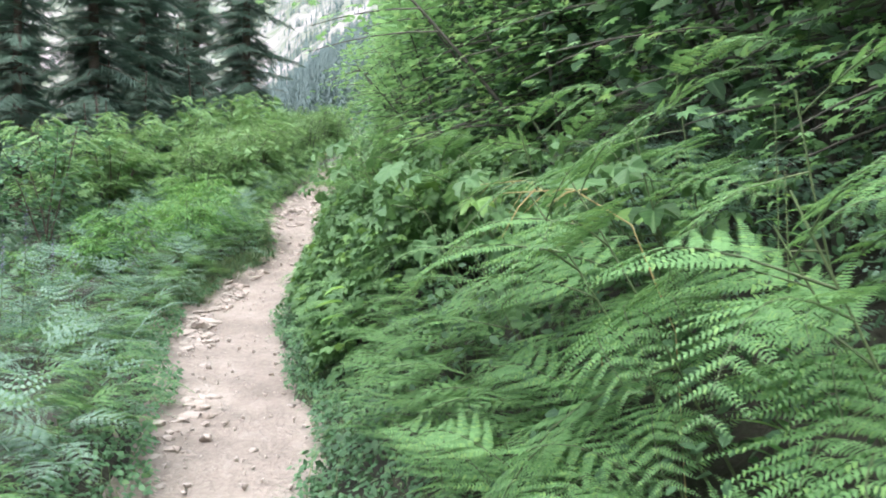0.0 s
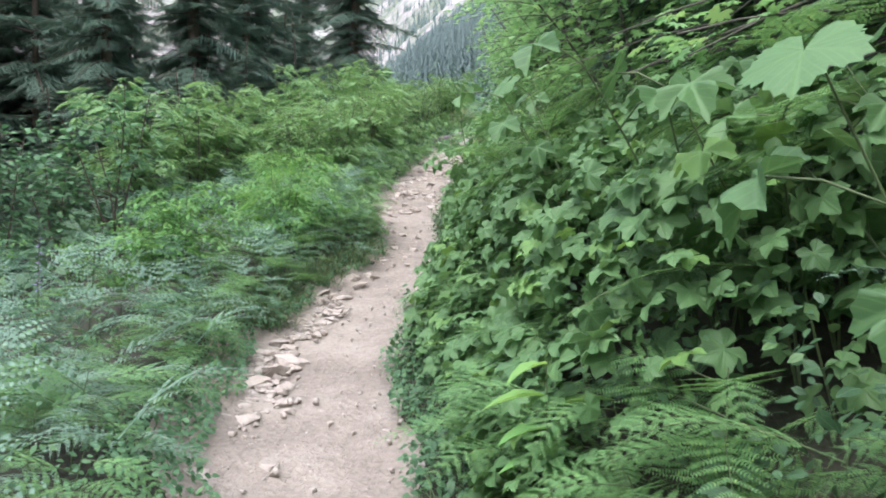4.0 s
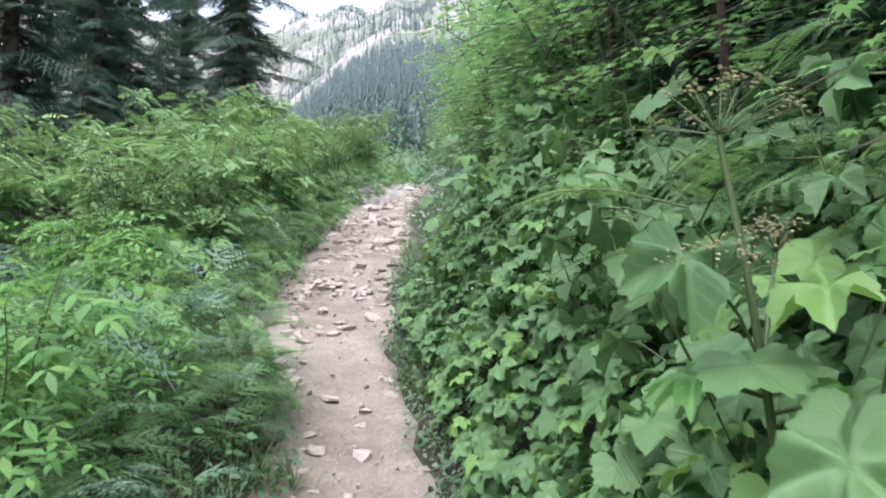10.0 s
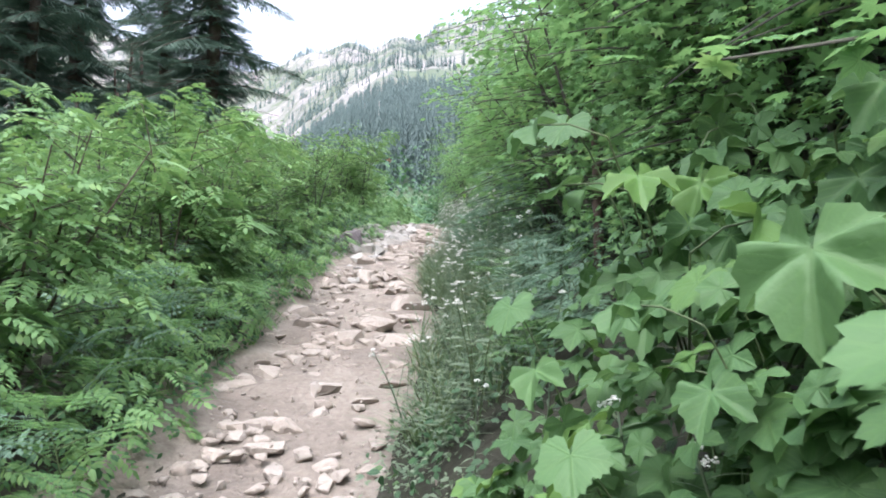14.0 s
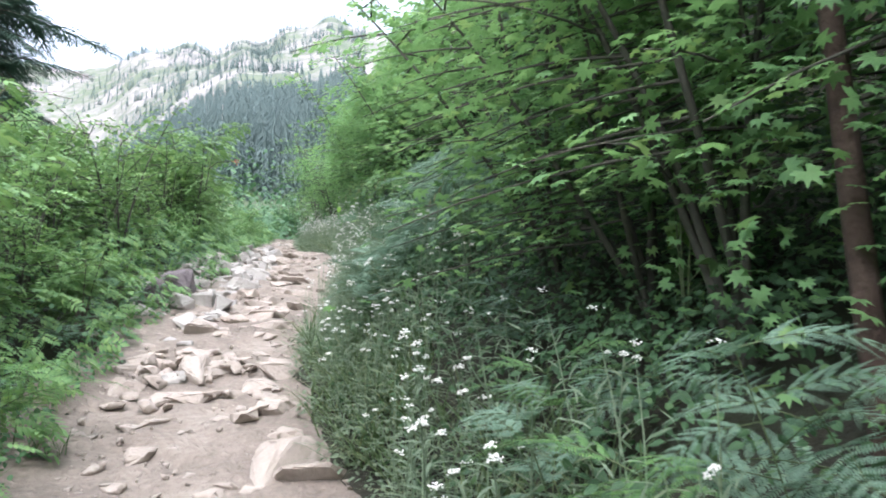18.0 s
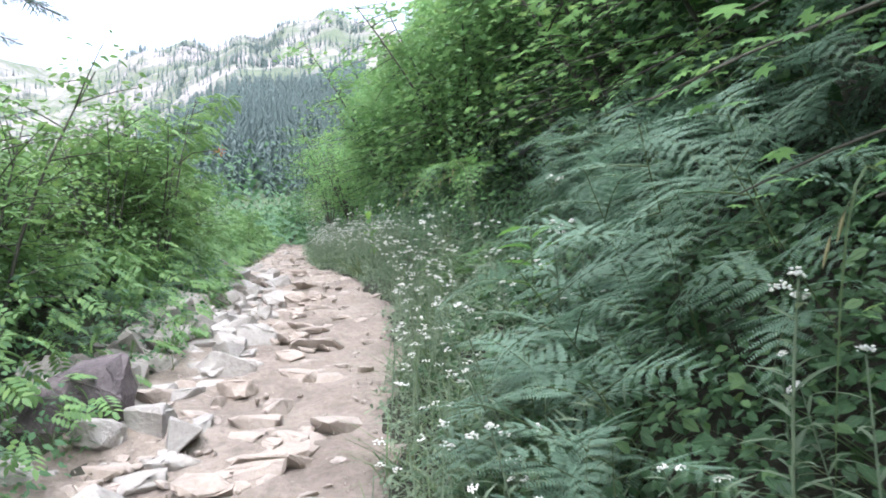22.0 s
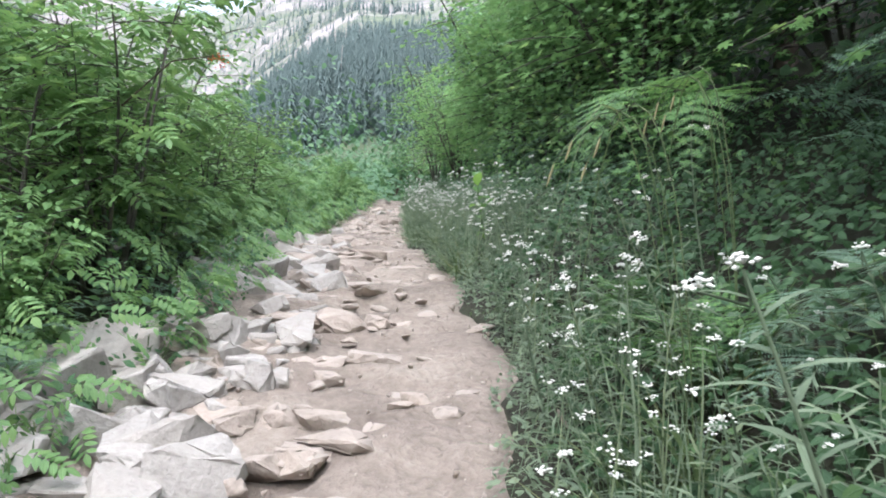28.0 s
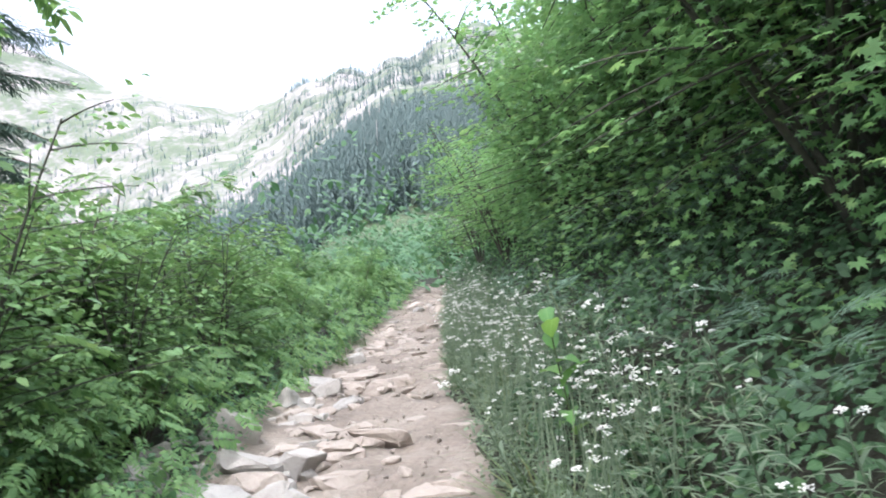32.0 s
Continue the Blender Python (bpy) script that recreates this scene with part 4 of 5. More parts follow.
# mostly above the view; added and thickened to cast shade on the bank
for n, y0, y1, d0, d1, seed in ((4500, 29.5, 33, 1.2, 3.6, 142), (2200, 27.7, 29.5, 0.8, 2.6, 146), (10000, 8.0, 14.5, 1.1, 3.8, 143), (7000, 1, 8, 1.8, 4.0, 145)):
    leaf_carpet("maple_canopy", "high overhanging sprays of maple leaves shading the bank", "undergrowth", MAPLE_TPL, M_MAPLE, n, y0, y1, d0, d1, 1, 0.08, 0.14, 3.6, 3.6, seed, 0.1, 1.0, 0.09, -0.1)
leaf_carpet("forest_floor_plants", "low green plants covering the forest floor under the firs", "undergrowth", SMALL_TPL, M_SHADED_SHRUB, 42000, -8, 62, 3.0, 30.0, -1, 0.12, 0.26, 0.15, 0.7, 46, 0.0, 1.0)
leaf_carpet("upper_hillside_brush", "low brush in shade-darkened green on the hillside above the trail", "undergrowth", SMALL_TPL, M_SHADED_SHRUB, 36000, -8, 62, 5.0, 30.0, 1, 0.16, 0.32, 0.3, 1.4, 47, 0.3, 1.0)
leaf_carpet("hillside_thicket", "dense thicket in shade-darkened green covering the hillside", "undergrowth", SMALL_TPL, M_SHADED_SHRUB, 70000, -3, 60, 2.0, 14.0, 1, 0.10, 0.22, 1.0, 3.0, 18, 0.5, 2.2)
leaf_carpet("far_brush", "low brush on the slope beyond the trail's crest", "undergrowth", SMALL_TPL, M_SHRUB, 60000, 45, 150, -8.0, 34.0, -1, 0.16, 0.38, 0.8, 3.2, 19, 0.2, 1.0, 0.6, -0.35, 1.0)

# far fern field joined as one
rr = np.random.default_rng(77)
far_frond = frond(rr, 8, 40, -28, 0.12, 7).template()
n = 1000
y = rr.uniform(-2, 20, n)
d = 0.3 + 6.5 * rr.random(n) ** 1.2
x = left_edge(y) - d
a = rr.uniform(0, 6.28, n)
fwd = np.stack([np.cos(a), np.sin(a), rr.uniform(-0.1, 0.3, n)], 1)
g = Geo().stamp(far_frond, np.stack([x, y, height(x, y) + rr.uniform(0.1, 0.6, n)], 1), basis(fwd, np.array([[0, 0, 1.0]])), rr.uniform(0.5, 0.75, n))
solid("fern_field", g.mesh("fern_field", M_BLUEFERN), "field of bracken ferns covering the lower slope", "ferns", kind="stuff")
n = 700
y = np.where(rr.random(n) < 0.35, rr.uniform(0.5, 7, n), np.where(rr.random(n) < 0.6, rr.uniform(22, 29, n), rr.uniform(0, 44, n)))
d = 1.6 + 2.6 * rr.random(n)
x = right_edge(y) + d
a = rr.uniform(0, 6.28, n)
fwd = np.stack([np.cos(a) - 0.6, np.sin(a), rr.uniform(-0.1, 0.3, n)], 1)
g = Geo().stamp(far_frond, np.stack([x, y, height(x, y) + rr.uniform(0.1, 0.8, n)], 1), basis(fwd, np.array([[0, 0, 1.0]])), rr.uniform(0.55, 0.8, n))
solid("bank_ferns", g.mesh("bank_ferns", M_BLUEFERN), "bracken fern fronds higher up the bank", "ferns", kind="stuff")


def bush(seed, name, label, category, group, tall, stems, leaf, leaf_size, per_stem, mat, bark, flat=0.0, spread=0.6, twigs=7):
    """A shrub: bent stems with side twigs, the leaves of each stem one part."""
    rr = np.random.default_rng(seed)
    ob = thing(name, label, category, group)
    tw_all = Geo()
    for s in range(stems):
        a = 6.28 * s / stems + rr.uniform(-0.4, 0.4)
        t = np.linspace(0, 1, 8)
        out = spread * rr.uniform(0.4, 1.0) * tall * 0.6
        h = tall * rr.uniform(0.75, 1.05)
        pts = np.stack([np.cos(a) * out * t ** 1.4 + 0.03 * np.sin(5 * t + s), np.sin(a) * out * t ** 1.4 + 0.03 * np.cos(4 * t + s), h * t], 1)
        w = Geo().add(*tube(pts, np.linspace(0.0085 * tall, 0.002 * tall, 8), 5))
        P, F, N, S = [], [], [], []
        for k in range(twigs):
            tt = 0.25 + 0.75 * (k + rr.random()) / twigs
            base = np.array([np.interp(tt, t, pts[:, c]) for c in range(3)])
            b0 = rr.uniform(0, 6.28)
            ln = tall * (0.42 - 0.22 * tt) * rr.uniform(0.7, 1.3)
            up = rr.uniform(0.1, 0.7) * (1 - flat)
            q = np.linspace(0, 1, 5)
            tw = base + np.stack([np.cos(b0) * ln * q, np.sin(b0) * ln * q, up * ln * q - 0.15 * ln * q * q], 1)
            tw_all.add(*tube(tw, np.linspace(0.003 * tall, 0.001 * tall, 5), 3))
            for m in range(per_stem // twigs):
                u = 0.15 + 0.85 * rr.random()
                c = np.array([np.interp(u, q, tw[:, i]) for i in range(3)])
                side = rr.normal(0, 0.04 * tall, 3) * (1, 1, 0.7 - 0.55 * flat)
                b1 = b0 + rr.uniform(-1.8, 1.8)
                P.append(c + side)
                F.append((math.cos(b1), math.sin(b1), rr.uniform(-0.45, 0.3)))
                N.append((rr.normal(0, 0.3), rr.normal(0, 0.3), 1.0))
                S.append(leaf_size * rr.uniform(0.65, 1.25))
        part("stem", w.mesh("stem", bark, True), ob)
        lf = Geo().stamp(leaf, np.array(P), basis(np.array(F), np.array(N)), np.array(S))
        tagged(part("foliage", lf.mesh("foliage", mat), ob), kind="stuff")
    tagged(part("twig_mass", tw_all.mesh("twig_mass", bark, True), ob), kind="stuff")
    return ob


# mountain ash along the lower side
ashes = Planter([bush(500 + s, "mountain_ash", "mountain ash shrub with feathery bright green leaves", "shrub", "mountain ash shrubs below the trail", 2.0, 5, ASH_TPL, 0.2, 90, M_ASH, M_BARK) for s in range(4)])
for n, y0, y1, d0, d1, lo, hi in [(6, 15.5, 24, 0.8, 2.2, 0.75, 1.05), (5, 23, 30, 1.6, 2.6, 0.9, 1.15), (7, 29.5, 33, 1.6, 2.6, 0.8, 1.0), (7, 32, 36.5, 1.4, 2.4, 0.95, 1.2), (10, 36, 47, 0.6, 2.4, 0.5, 0.75), (10, 15, 31, 2.4, 5.0, 1.1, 1.5), (10, 31, 46, 2.4, 5.0, 0.75, 1.0), (8, 46, 64, -3.0, 8.0, 0.8, 1.2), (12, 14, 44, 0.35, 0.75, 0.3, 0.45)]:
    for x, y, d, rr in stations(n, y0, y1, d0, d1, -1, int(y0 * 7) + 40 + n):
        ashes.put(placed(x, y, rr.uniform(0, 360), rr.uniform(lo, hi), rr.uniform(0, 8), rr.uniform(0, 360), -0.05), int(rr.integers(9)))
limes = Planter([bush(540 + s, "leafy_shrub", "leafy light green shrub rising from the ferns", "shrub", "leafy shrubs among the ferns", 1.2, 5, OVATE_TPL, 0.085, 100, M_LIME, M_STEM) for s in range(3)])
elders = Planter([bush(550 + s, "elderberry", "bright green elderberry with long pointed leaflets on upright stems", "shrub", "elderberry shrubs among the ferns", 1.25, 5, ELDER_TPL, 0.24, 36, M_LIME, M_STEM, 0.2, 0.5, 6) for s in range(3)])
for x, y, d, rr in stations(9, 9.5, 16, 0.9, 2.2, -1, 64):
    elders.put(placed(x, y, rr.uniform(0, 360), rr.uniform(0.75, 1.05)), int(rr.integers(9)))
for x, y, d, rr in stations(5, 5, 9, 2.2, 3.6, -1, 67):
    elders.put(placed(x, y, rr.uniform(0, 360), rr.uniform(0.7, 0.95)), int(rr.integers(9)))
for x, y, d, rr in stations(9, 5, 19, 1.8, 4.5, -1, 61):
    limes.put(placed(x, y, rr.uniform(0, 360), rr.uniform(0.75, 1.1)), int(rr.integers(9)))
saplings = Planter([bush(580 + s, "sapling", "slender green sapling with many small rounded leaves", "shrub", "saplings below the trail", 1.9, 5, OVATE_TPL, 0.062, 300, M_ASH, M_TWIG, 0.0, 0.5, 12) for s in range(3)])
for n, y0, y1, d0, d1, lo, hi in ((13, 15.5, 24, 1.0, 2.1, 0.8, 1.15), (9, 24, 30, 0.7, 1.8, 0.95, 1.3), (11, 29.5, 35.5, 0.7, 1.9, 1.0, 1.4)):
    for x, y, d, rr in stations(n, y0, y1, d0, d1, -1, int(y0 * 4) + 66):
        saplings.put(placed(x, y, rr.uniform(0, 360), rr.uniform(lo, hi), rr.uniform(0, 8), rr.uniform(0, 360)), int(rr.integers(9)))
darks = Planter([bush(560 + s, "dark_shrub", "dense dark green shrub on the lower slope", "shrub", "dark shrubs under the firs", 1.8, 4, OVATE_TPL, 0.1, 170, M_SHRUB, M_BARK) for s in range(3)])
for x, y, d, rr in stations(40, 0, 46, 4.0, 9.0, -1, 62):
    darks.put(placed(x, y, rr.uniform(0, 360), rr.uniform(0.8, 1.4)), int(rr.integers(9)))

for x, y in ((-9.5, 50), (-7.0, 49), (-4.6, 50.5), (-2.2, 51.5), (-11.5, 53), (-8.3, 54), (-5.6, 55), (-3.0, 56), (-0.5, 55), (-13, 58), (-9.5, 60), (-6, 61), (-3, 62), (-7.5, 66), (-11, 68)):
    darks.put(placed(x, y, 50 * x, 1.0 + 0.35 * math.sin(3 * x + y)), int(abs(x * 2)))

# vine maples up the bank
maples = Planter([bush(600 + s, "vine_maple", "vine maple with layered sprays of small pointed leaves", "tree", "vine maples on the bank", 3.0, 5, MAPLE_TPL, 0.095, 400, M_MAPLE, M_TWIG, 0.7, 0.75, 15) for s in range(4)])
for n, y0, y1, d0, d1, lo, hi in [(6, 2, 9, 2.5, 3.4, 0.9, 1.2), (6, 9, 17, 2.0, 3.0, 0.8, 1.1), (8, 16, 21.6, 1.4, 2.6, 0.75, 1.0), (9, 27, 37, 2.0, 3.0, 0.8, 1.1), (6, 22, 28, 2.3, 3.2, 0.9, 1.1), (7, 36, 48, 0.8, 2.2, 0.8, 1.2), (6, 3, 46, 3.4, 5.0, 1.1, 1.4)]:
    for x, y, d, rr in stations(n, y0, y1, d0, d1, 1, int(y0 * 5) + 70 + n):
        maples.put(placed(x, y, rr.uniform(0, 360), rr.uniform(lo, hi), rr.uniform(5, 18), 90, -0.05), int(rr.integers(9)))


# pearly everlasting
def pearly_prototype(seed):
    rr = np.random.default_rng(seed)
    ob = thing("pearly_everlasting", "pearly everlasting with clusters of small white flowers", "flower", "white flowers along the trail edge")
    tall = rr.uniform(0.55, 0.8)
    t = np.linspace(0, 1, 7)
    bx, by = rr.uniform(-0.12, 0.12, 2)
    pts = np.stack([bx * t * t, by * t * t, tall * t], 1)
    part("stem", Geo().add(*tube(pts, np.linspace(0.005, 0.0025, 7), 4)).mesh("stem", M_PEARLY, True), ob)
    n = 30
    u = np.linspace(0.08, 0.95, n)
    a = np.arange(n) * 2.4
    pos = np.stack([np.interp(u, t, pts[:, c]) for c in range(3)], 1)
    fwd = np.stack([np.cos(a), np.sin(a), rr.uniform(0.2, 0.9, n)], 1)
    lf = Geo().stamp(LANCE_TPL, pos, basis(fwd, np.array([[0, 0, 1.0]])), rr.uniform(0.08, 0.13, n) * (1.1 - 0.4 * u))
    tagged(part("foliage", lf.mesh("foliage", M_PEARLY), ob), kind="stuff")
    for c in range(rr.integers(1, 4)):
        a0, off = rr.uniform(0, 6.28), 0.05 * (c > 0)
        ctr = pts[-1] + np.array([math.cos(a0) * off, math.sin(a0) * off, -0.02 * c])
        m = 22
        r_, a_ = 0.017 * np.sqrt(rr.random(m)), rr.uniform(0, 6.28, m)
        hp = ctr + np.stack([np.cos(a_) * r_, np.sin(a_) * r_, 0.012 - 12 * r_ * r_ + rr.normal(0, 0.003, m)], 1)
        fl = Geo().stamp(BUD, hp, np.tile(np.eye(3), (m, 1, 1)), rr.uniform(0.0032, 0.005, m))
        fl.add(*tube([pts[-1] - [0, 0, 0.04], ctr], 0.002, 3), mat=1)
        part("flower_head", fl.mesh("flower_head", [M_PETAL, M_PEARLY]), ob, "small papery white flower head")
    return ob


pearls = Planter([pearly_prototype(700 + s) for s in range(7)])
for n, y0, y1, d0, d1 in [(8, 13.5, 17, 0.3, 0.8), (44, 17, 21.4, 0.05, 0.9), (28, 21.4, 23, 0.12, 1.1), (64, 23, 28.5, 0.05, 1.0), (22, 28.5, 30.5, 0.05, 1.0), (80, 30.5, 37, 0.02, 0.7), (20, 38, 44, 0.05, 0.6)]:
    for x, y, d, rr in stations(n, y0, y1, d0, d1, 1, int(y0 * 3) + 900, 1.3):
        if 22.7 < y < 24.6 and d < 0.38:
            continue
        pearls.put(placed(x, y, rr.uniform(0, 360), rr.uniform(0.7, 1.2), rr.uniform(0, 22), 90 + rr.uniform(-50, 50)), int(rr.integers(9)))

# more of the white flowers, too many to count, each on a thin stem
rr = np.random.default_rng(77)
g = Geo()
for n, y0, y1, d1 in ((420, 30.0, 38, 0.5), (90, 17, 23, 0.7), (130, 23, 28.5, 0.4), (60, 38, 46, 0.5)):
    y = rr.uniform(y0, y1, n)
    d = 0.04 + d1 * rr.random(n) ** 1.3
    x = right_edge(y) + d
    top = rr.uniform(0.45, 0.78, n)
    z = height(x, y) + top
    lean = rr.normal(0, 0.12, (n, 3))
    for b in range(9):
        off = rr.normal(0, 0.011, (n, 3)) * (1, 1, 0.4)
        g.stamp(BUD, np.stack([x, y, z], 1) + off, np.tile(np.eye(3), (n, 1, 1)), rr.uniform(0.0035, 0.0055, n))
    down = np.stack([lean[:, 0], lean[:, 1], -np.ones(n)], 1)
    g.stamp(hex_leaf(0.004, 0.0), np.stack([x, y, z], 1), basis(down, np.array([[0, -1.0, 0.0]])), top, 1)
solid("white_flowers", g.mesh("white_flowers", [M_PETAL, M_PEARLY]), "small white everlasting flowers thick along the trail edge", "flowers", kind="stuff")

# grass along both edges
rr = np.random.default_rng(31)
P, F, S = [], [], []
for n, y0, y1, d0, d1, side, lo, hi in [(90, 17, 24, 0.03, 0.8, 1, 0.22, 0.5), (70, 24, 40, 0.0, 0.7, 1, 0.2, 0.5), (50, 2, 15, 0.0, 0.25, 1, 0.12, 0.3), (45, 9, 14, 0.0, 0.4, -1, 0.2, 0.4), (45, 0, 40, 0.0, 0.3, -1, 0.12, 0.3)]:
    for _ in range(n):
        y = rr.uniform(y0, y1)
        d = rr.uniform(d0, d1)
        x = right_edge(y) + d if side > 0 else left_edge(y) - d
        for b in range(26):
            px, py = x + rr.normal(0, 0.05), y + rr.normal(0, 0.05)
            a = rr.uniform(0, 6.28)
            P.append((px, py, 0))
            F.append((math.cos(a) * 0.5 - 0.25 * side, math.sin(a) * 0.5, rr.uniform(0.5, 1.6)))
            S.append(rr.uniform(lo, hi))
P = np.array(P)
P[:, 2] = height(P[:, 0], P[:, 1])
F = np.array(F)
g = Geo().stamp(GRASS_TPL, P, basis(F, np.array([[0.0, 0, 1.0]])), np.array(S))
solid("grass", g.mesh("grass", M_GRASS), "green grass tufts along the trail edges", "grass", kind="stuff")


# ---- firs ----
def fir_branch(seed):
    """A drooping fir bough one metre long with flat side twigs."""
    rr = np.random.default_rng(seed)
    g = Geo()
    s = np.linspace(0, 1, 7)
    pts = np.stack([0 * s, s, 0.1 * s - 0.22 * s * s], 1)
    g.add(*tube(pts, np.linspace(0.014, 0.004, 7), 3), mat=1)
    needle = (np.array([(0, 0, 0), (0.045, 0.3, 0), (0, 1.0, -0.14), (-0.045, 0.3, 0)]), [np.array([(0, 1, 2, 3)])], np.array([(0, 0), (0.4, 0.1), (1, 0), (0.4, -0.1)]))
    P, F, S = [], [], []
    for i in range(20):
        t = 0.12 + 0.88 * i / 19
        c = np.array([0, t, 0.1 * t - 0.22 * t * t])
        for k in (-1, 1):
            ln = 0.34 * (1 - t) ** 0.7 * rr.uniform(0.35, 1.25) + 0.06
            w = np.array([k * 0.85, 0.6, -0.2 + rr.uniform(-0.35, 0.25)])
            w /= np.linalg.norm(w)
            P.append(c)
            F.append(w)
            S.append(ln)
            for u, h in ((0.18, -1), (0.3, 1), (0.42, -1), (0.56, 1), (0.7, -1)):
                P.append(c + w * ln * u)
                F.append(w + np.array([w[1] * h * 0.9, -w[0] * h * 0.9, -0.1]))
                S.append(ln * (0.55 - 0.3 * u) * rr.uniform(0.7, 1.2) + 0.03)
                tip, aim = P[-1], F[-1] / np.linalg.norm(F[-1])
                for v in (0.45,):
                    P.append(tip + aim * S[-1] * v)
                    F.append(aim + np.array([aim[1] * 0.8, -aim[0] * 0.8, -0.15]) * rr.choice([-1, 1]))
                    S.append(S[-1] * 0.6)
    g.stamp(needle, np.array(P), basis(np.array(F), np.array([[0, 0, 1.0]])), np.array(S))
    return g


FIRB = [fir_branch(s) for s in range(3)]


def fir_prototype(seed, tall, low=0.15, wide=0.115, boughs=44, name="fir_tree", label="tall dark green fir tree with drooping boughs and bare lower trunk", group="firs below the trail"):
    rr = np.random.default_rng(seed)
    ob = thing(name, label, "tree", group)
    t = np.linspace(0, 1, 9)
    part("trunk", Geo().add(*tube(np.stack([0.1 * np.sin(3 * t), 0 * t, tall * t], 1), np.linspace(0.011 * tall, 0.02, 9), 8)).mesh("trunk", M_BARK, True), ob)
    g = Geo()
    for tier in range(6):
        for k in range(boughs):
            h = low + (1 - low) * (tier + (k + rr.uniform(-0.9, 0.9)) / boughs) / 6
            ln = tall * wide * max(0.0, 1 - h) ** 0.65 * rr.uniform(0.25, 1.35) + 0.12
            a = k * 2.4 + rr.uniform(-0.4, 0.4)
            tilt = 0.35 * h - 0.3 + rr.uniform(-0.28, 0.22)
            tpl = FIRB[rr.integers(3)]
            f = np.array([[math.cos(a), math.sin(a), tilt]])
            v, fs, uv = tpl.template()
            v = (basis(f, np.array([[0, 0, 1.0]]))[0] @ (v * ln).T).T + [0.1 * math.sin(3 * h), 0, h * tall]
            base = g.n
            g.v.append(v)
            g.uv.append(uv)
            for a_, m_ in zip(tpl.f, tpl.m):
                g.f.append(a_ + base)
                g.m.append(m_)
            g.n += len(v)
    tagged(part("crown", g.mesh("crown", [M_FIR, M_BARK]), ob), kind="stuff")
    if low > 0.1:
        g = Geo()
        for k in range(46):
            h, a, ln = rr.uniform(0.03, low + 0.22) * tall, rr.uniform(0, 6.28), rr.uniform(0.5, 2.0)
            q = np.linspace(0, 1, 5)
            pts = np.stack([np.cos(a) * ln * q + 0.08 * np.sin(5 * q + k), np.sin(a) * ln * q, h + ln * (0.1 * q - rr.uniform(0.1, 0.5) * q * q)], 1)
            g.add(*tube(pts, np.linspace(0.016, 0.004, 5), 3))
            for m in range(5):
                c, b0 = pts[rr.integers(1, 5)], a + rr.uniform(-1.2, 1.2)
                g.add(*tube([c, c + ln * 0.3 * np.array([math.cos(b0), math.sin(b0), rr.uniform(-0.5, 0.1)])], [0.006, 0.002], 3))
        tagged(part("dead_twig_mass", g.mesh("dead_twig_mass", M_BARK), ob, "bare dead lower branches"), kind="stuff")
    return ob


firs = Planter([fir_prototype(800, 25.0), fir_prototype(801, 20.0)])
for k, (x, y, size, turn) in enumerate([(-8.6, 31.5, 1.0, 20), (-14, 35, 1.0, 80), (-12, 25, 0.85, 140), (-14.5, 16.5, 1.0, 200), (-18, 29, 1.1, 260), (-20, 41, 1.15, 310), (-24, 34, 1.1, 20), (-11.5, 19.5, 0.75, 50), (-20, 21, 1.1, 170), (-24, 55, 1.0, 130), (-12.5, 30, 0.7, 30), (-10.5, 37.5, 0.75, 250), (-16, 47, 1.2, 90), (-17.5, 23.5, 0.9, 10)]):
    firs.put(placed(x, y, turn, size, 0, 0, -0.1), k)
for k, (x, y, size, turn) in enumerate([(3.6, 6, 0.5, 15), (2.6, 10.5, 0.45, 70), (2.3, 14.5, 0.5, 130), (2.0, 18.5, 0.5, 190), (2.4, 22.5, 0.45, 240), (2.3, 27.5, 0.5, 300), (1.7, 32.5, 0.5, 45), (2.4, 37, 0.55, 100), (5.5, 13, 0.7, 160), (5, 20, 0.7, 20), (5.2, 29, 0.7, 60), (5.5, 3, 0.6, 200)]):
    firs.put(placed(x, y, turn, size, 0, 0, -0.1), k)
young = Planter([fir_prototype(810 + k, 3.6, 0.04, 0.3, 15, "young_fir", "young green fir with branches to the ground", "young firs among the shrubs") for k in range(2)])
for x, y, d, rr in stations(18, 6, 34, 5.0, 9.5, -1, 815):
    young.put(placed(x, y, rr.uniform(0, 360), rr.uniform(0.7, 1.25), 0, 0, -0.05), int(rr.integers(9)))
for x, y, size in ((0.75, 11.2, 1.3), (0.65, 13.0, 1.4), (0.5, 14.9, 1.3), (1.5, 12.2, 1.6)):
    young.put(placed(x, y, 60 * y, size, 0, 0, -0.05), int(y))
for x, y, d, rr in stations(26, 2, 44, 11, 21, -1, 816):
    young.put(placed(x, y, rr.uniform(0, 360), rr.uniform(1.5, 2.6), 0, 0, -0.1), int(rr.integers(9)))

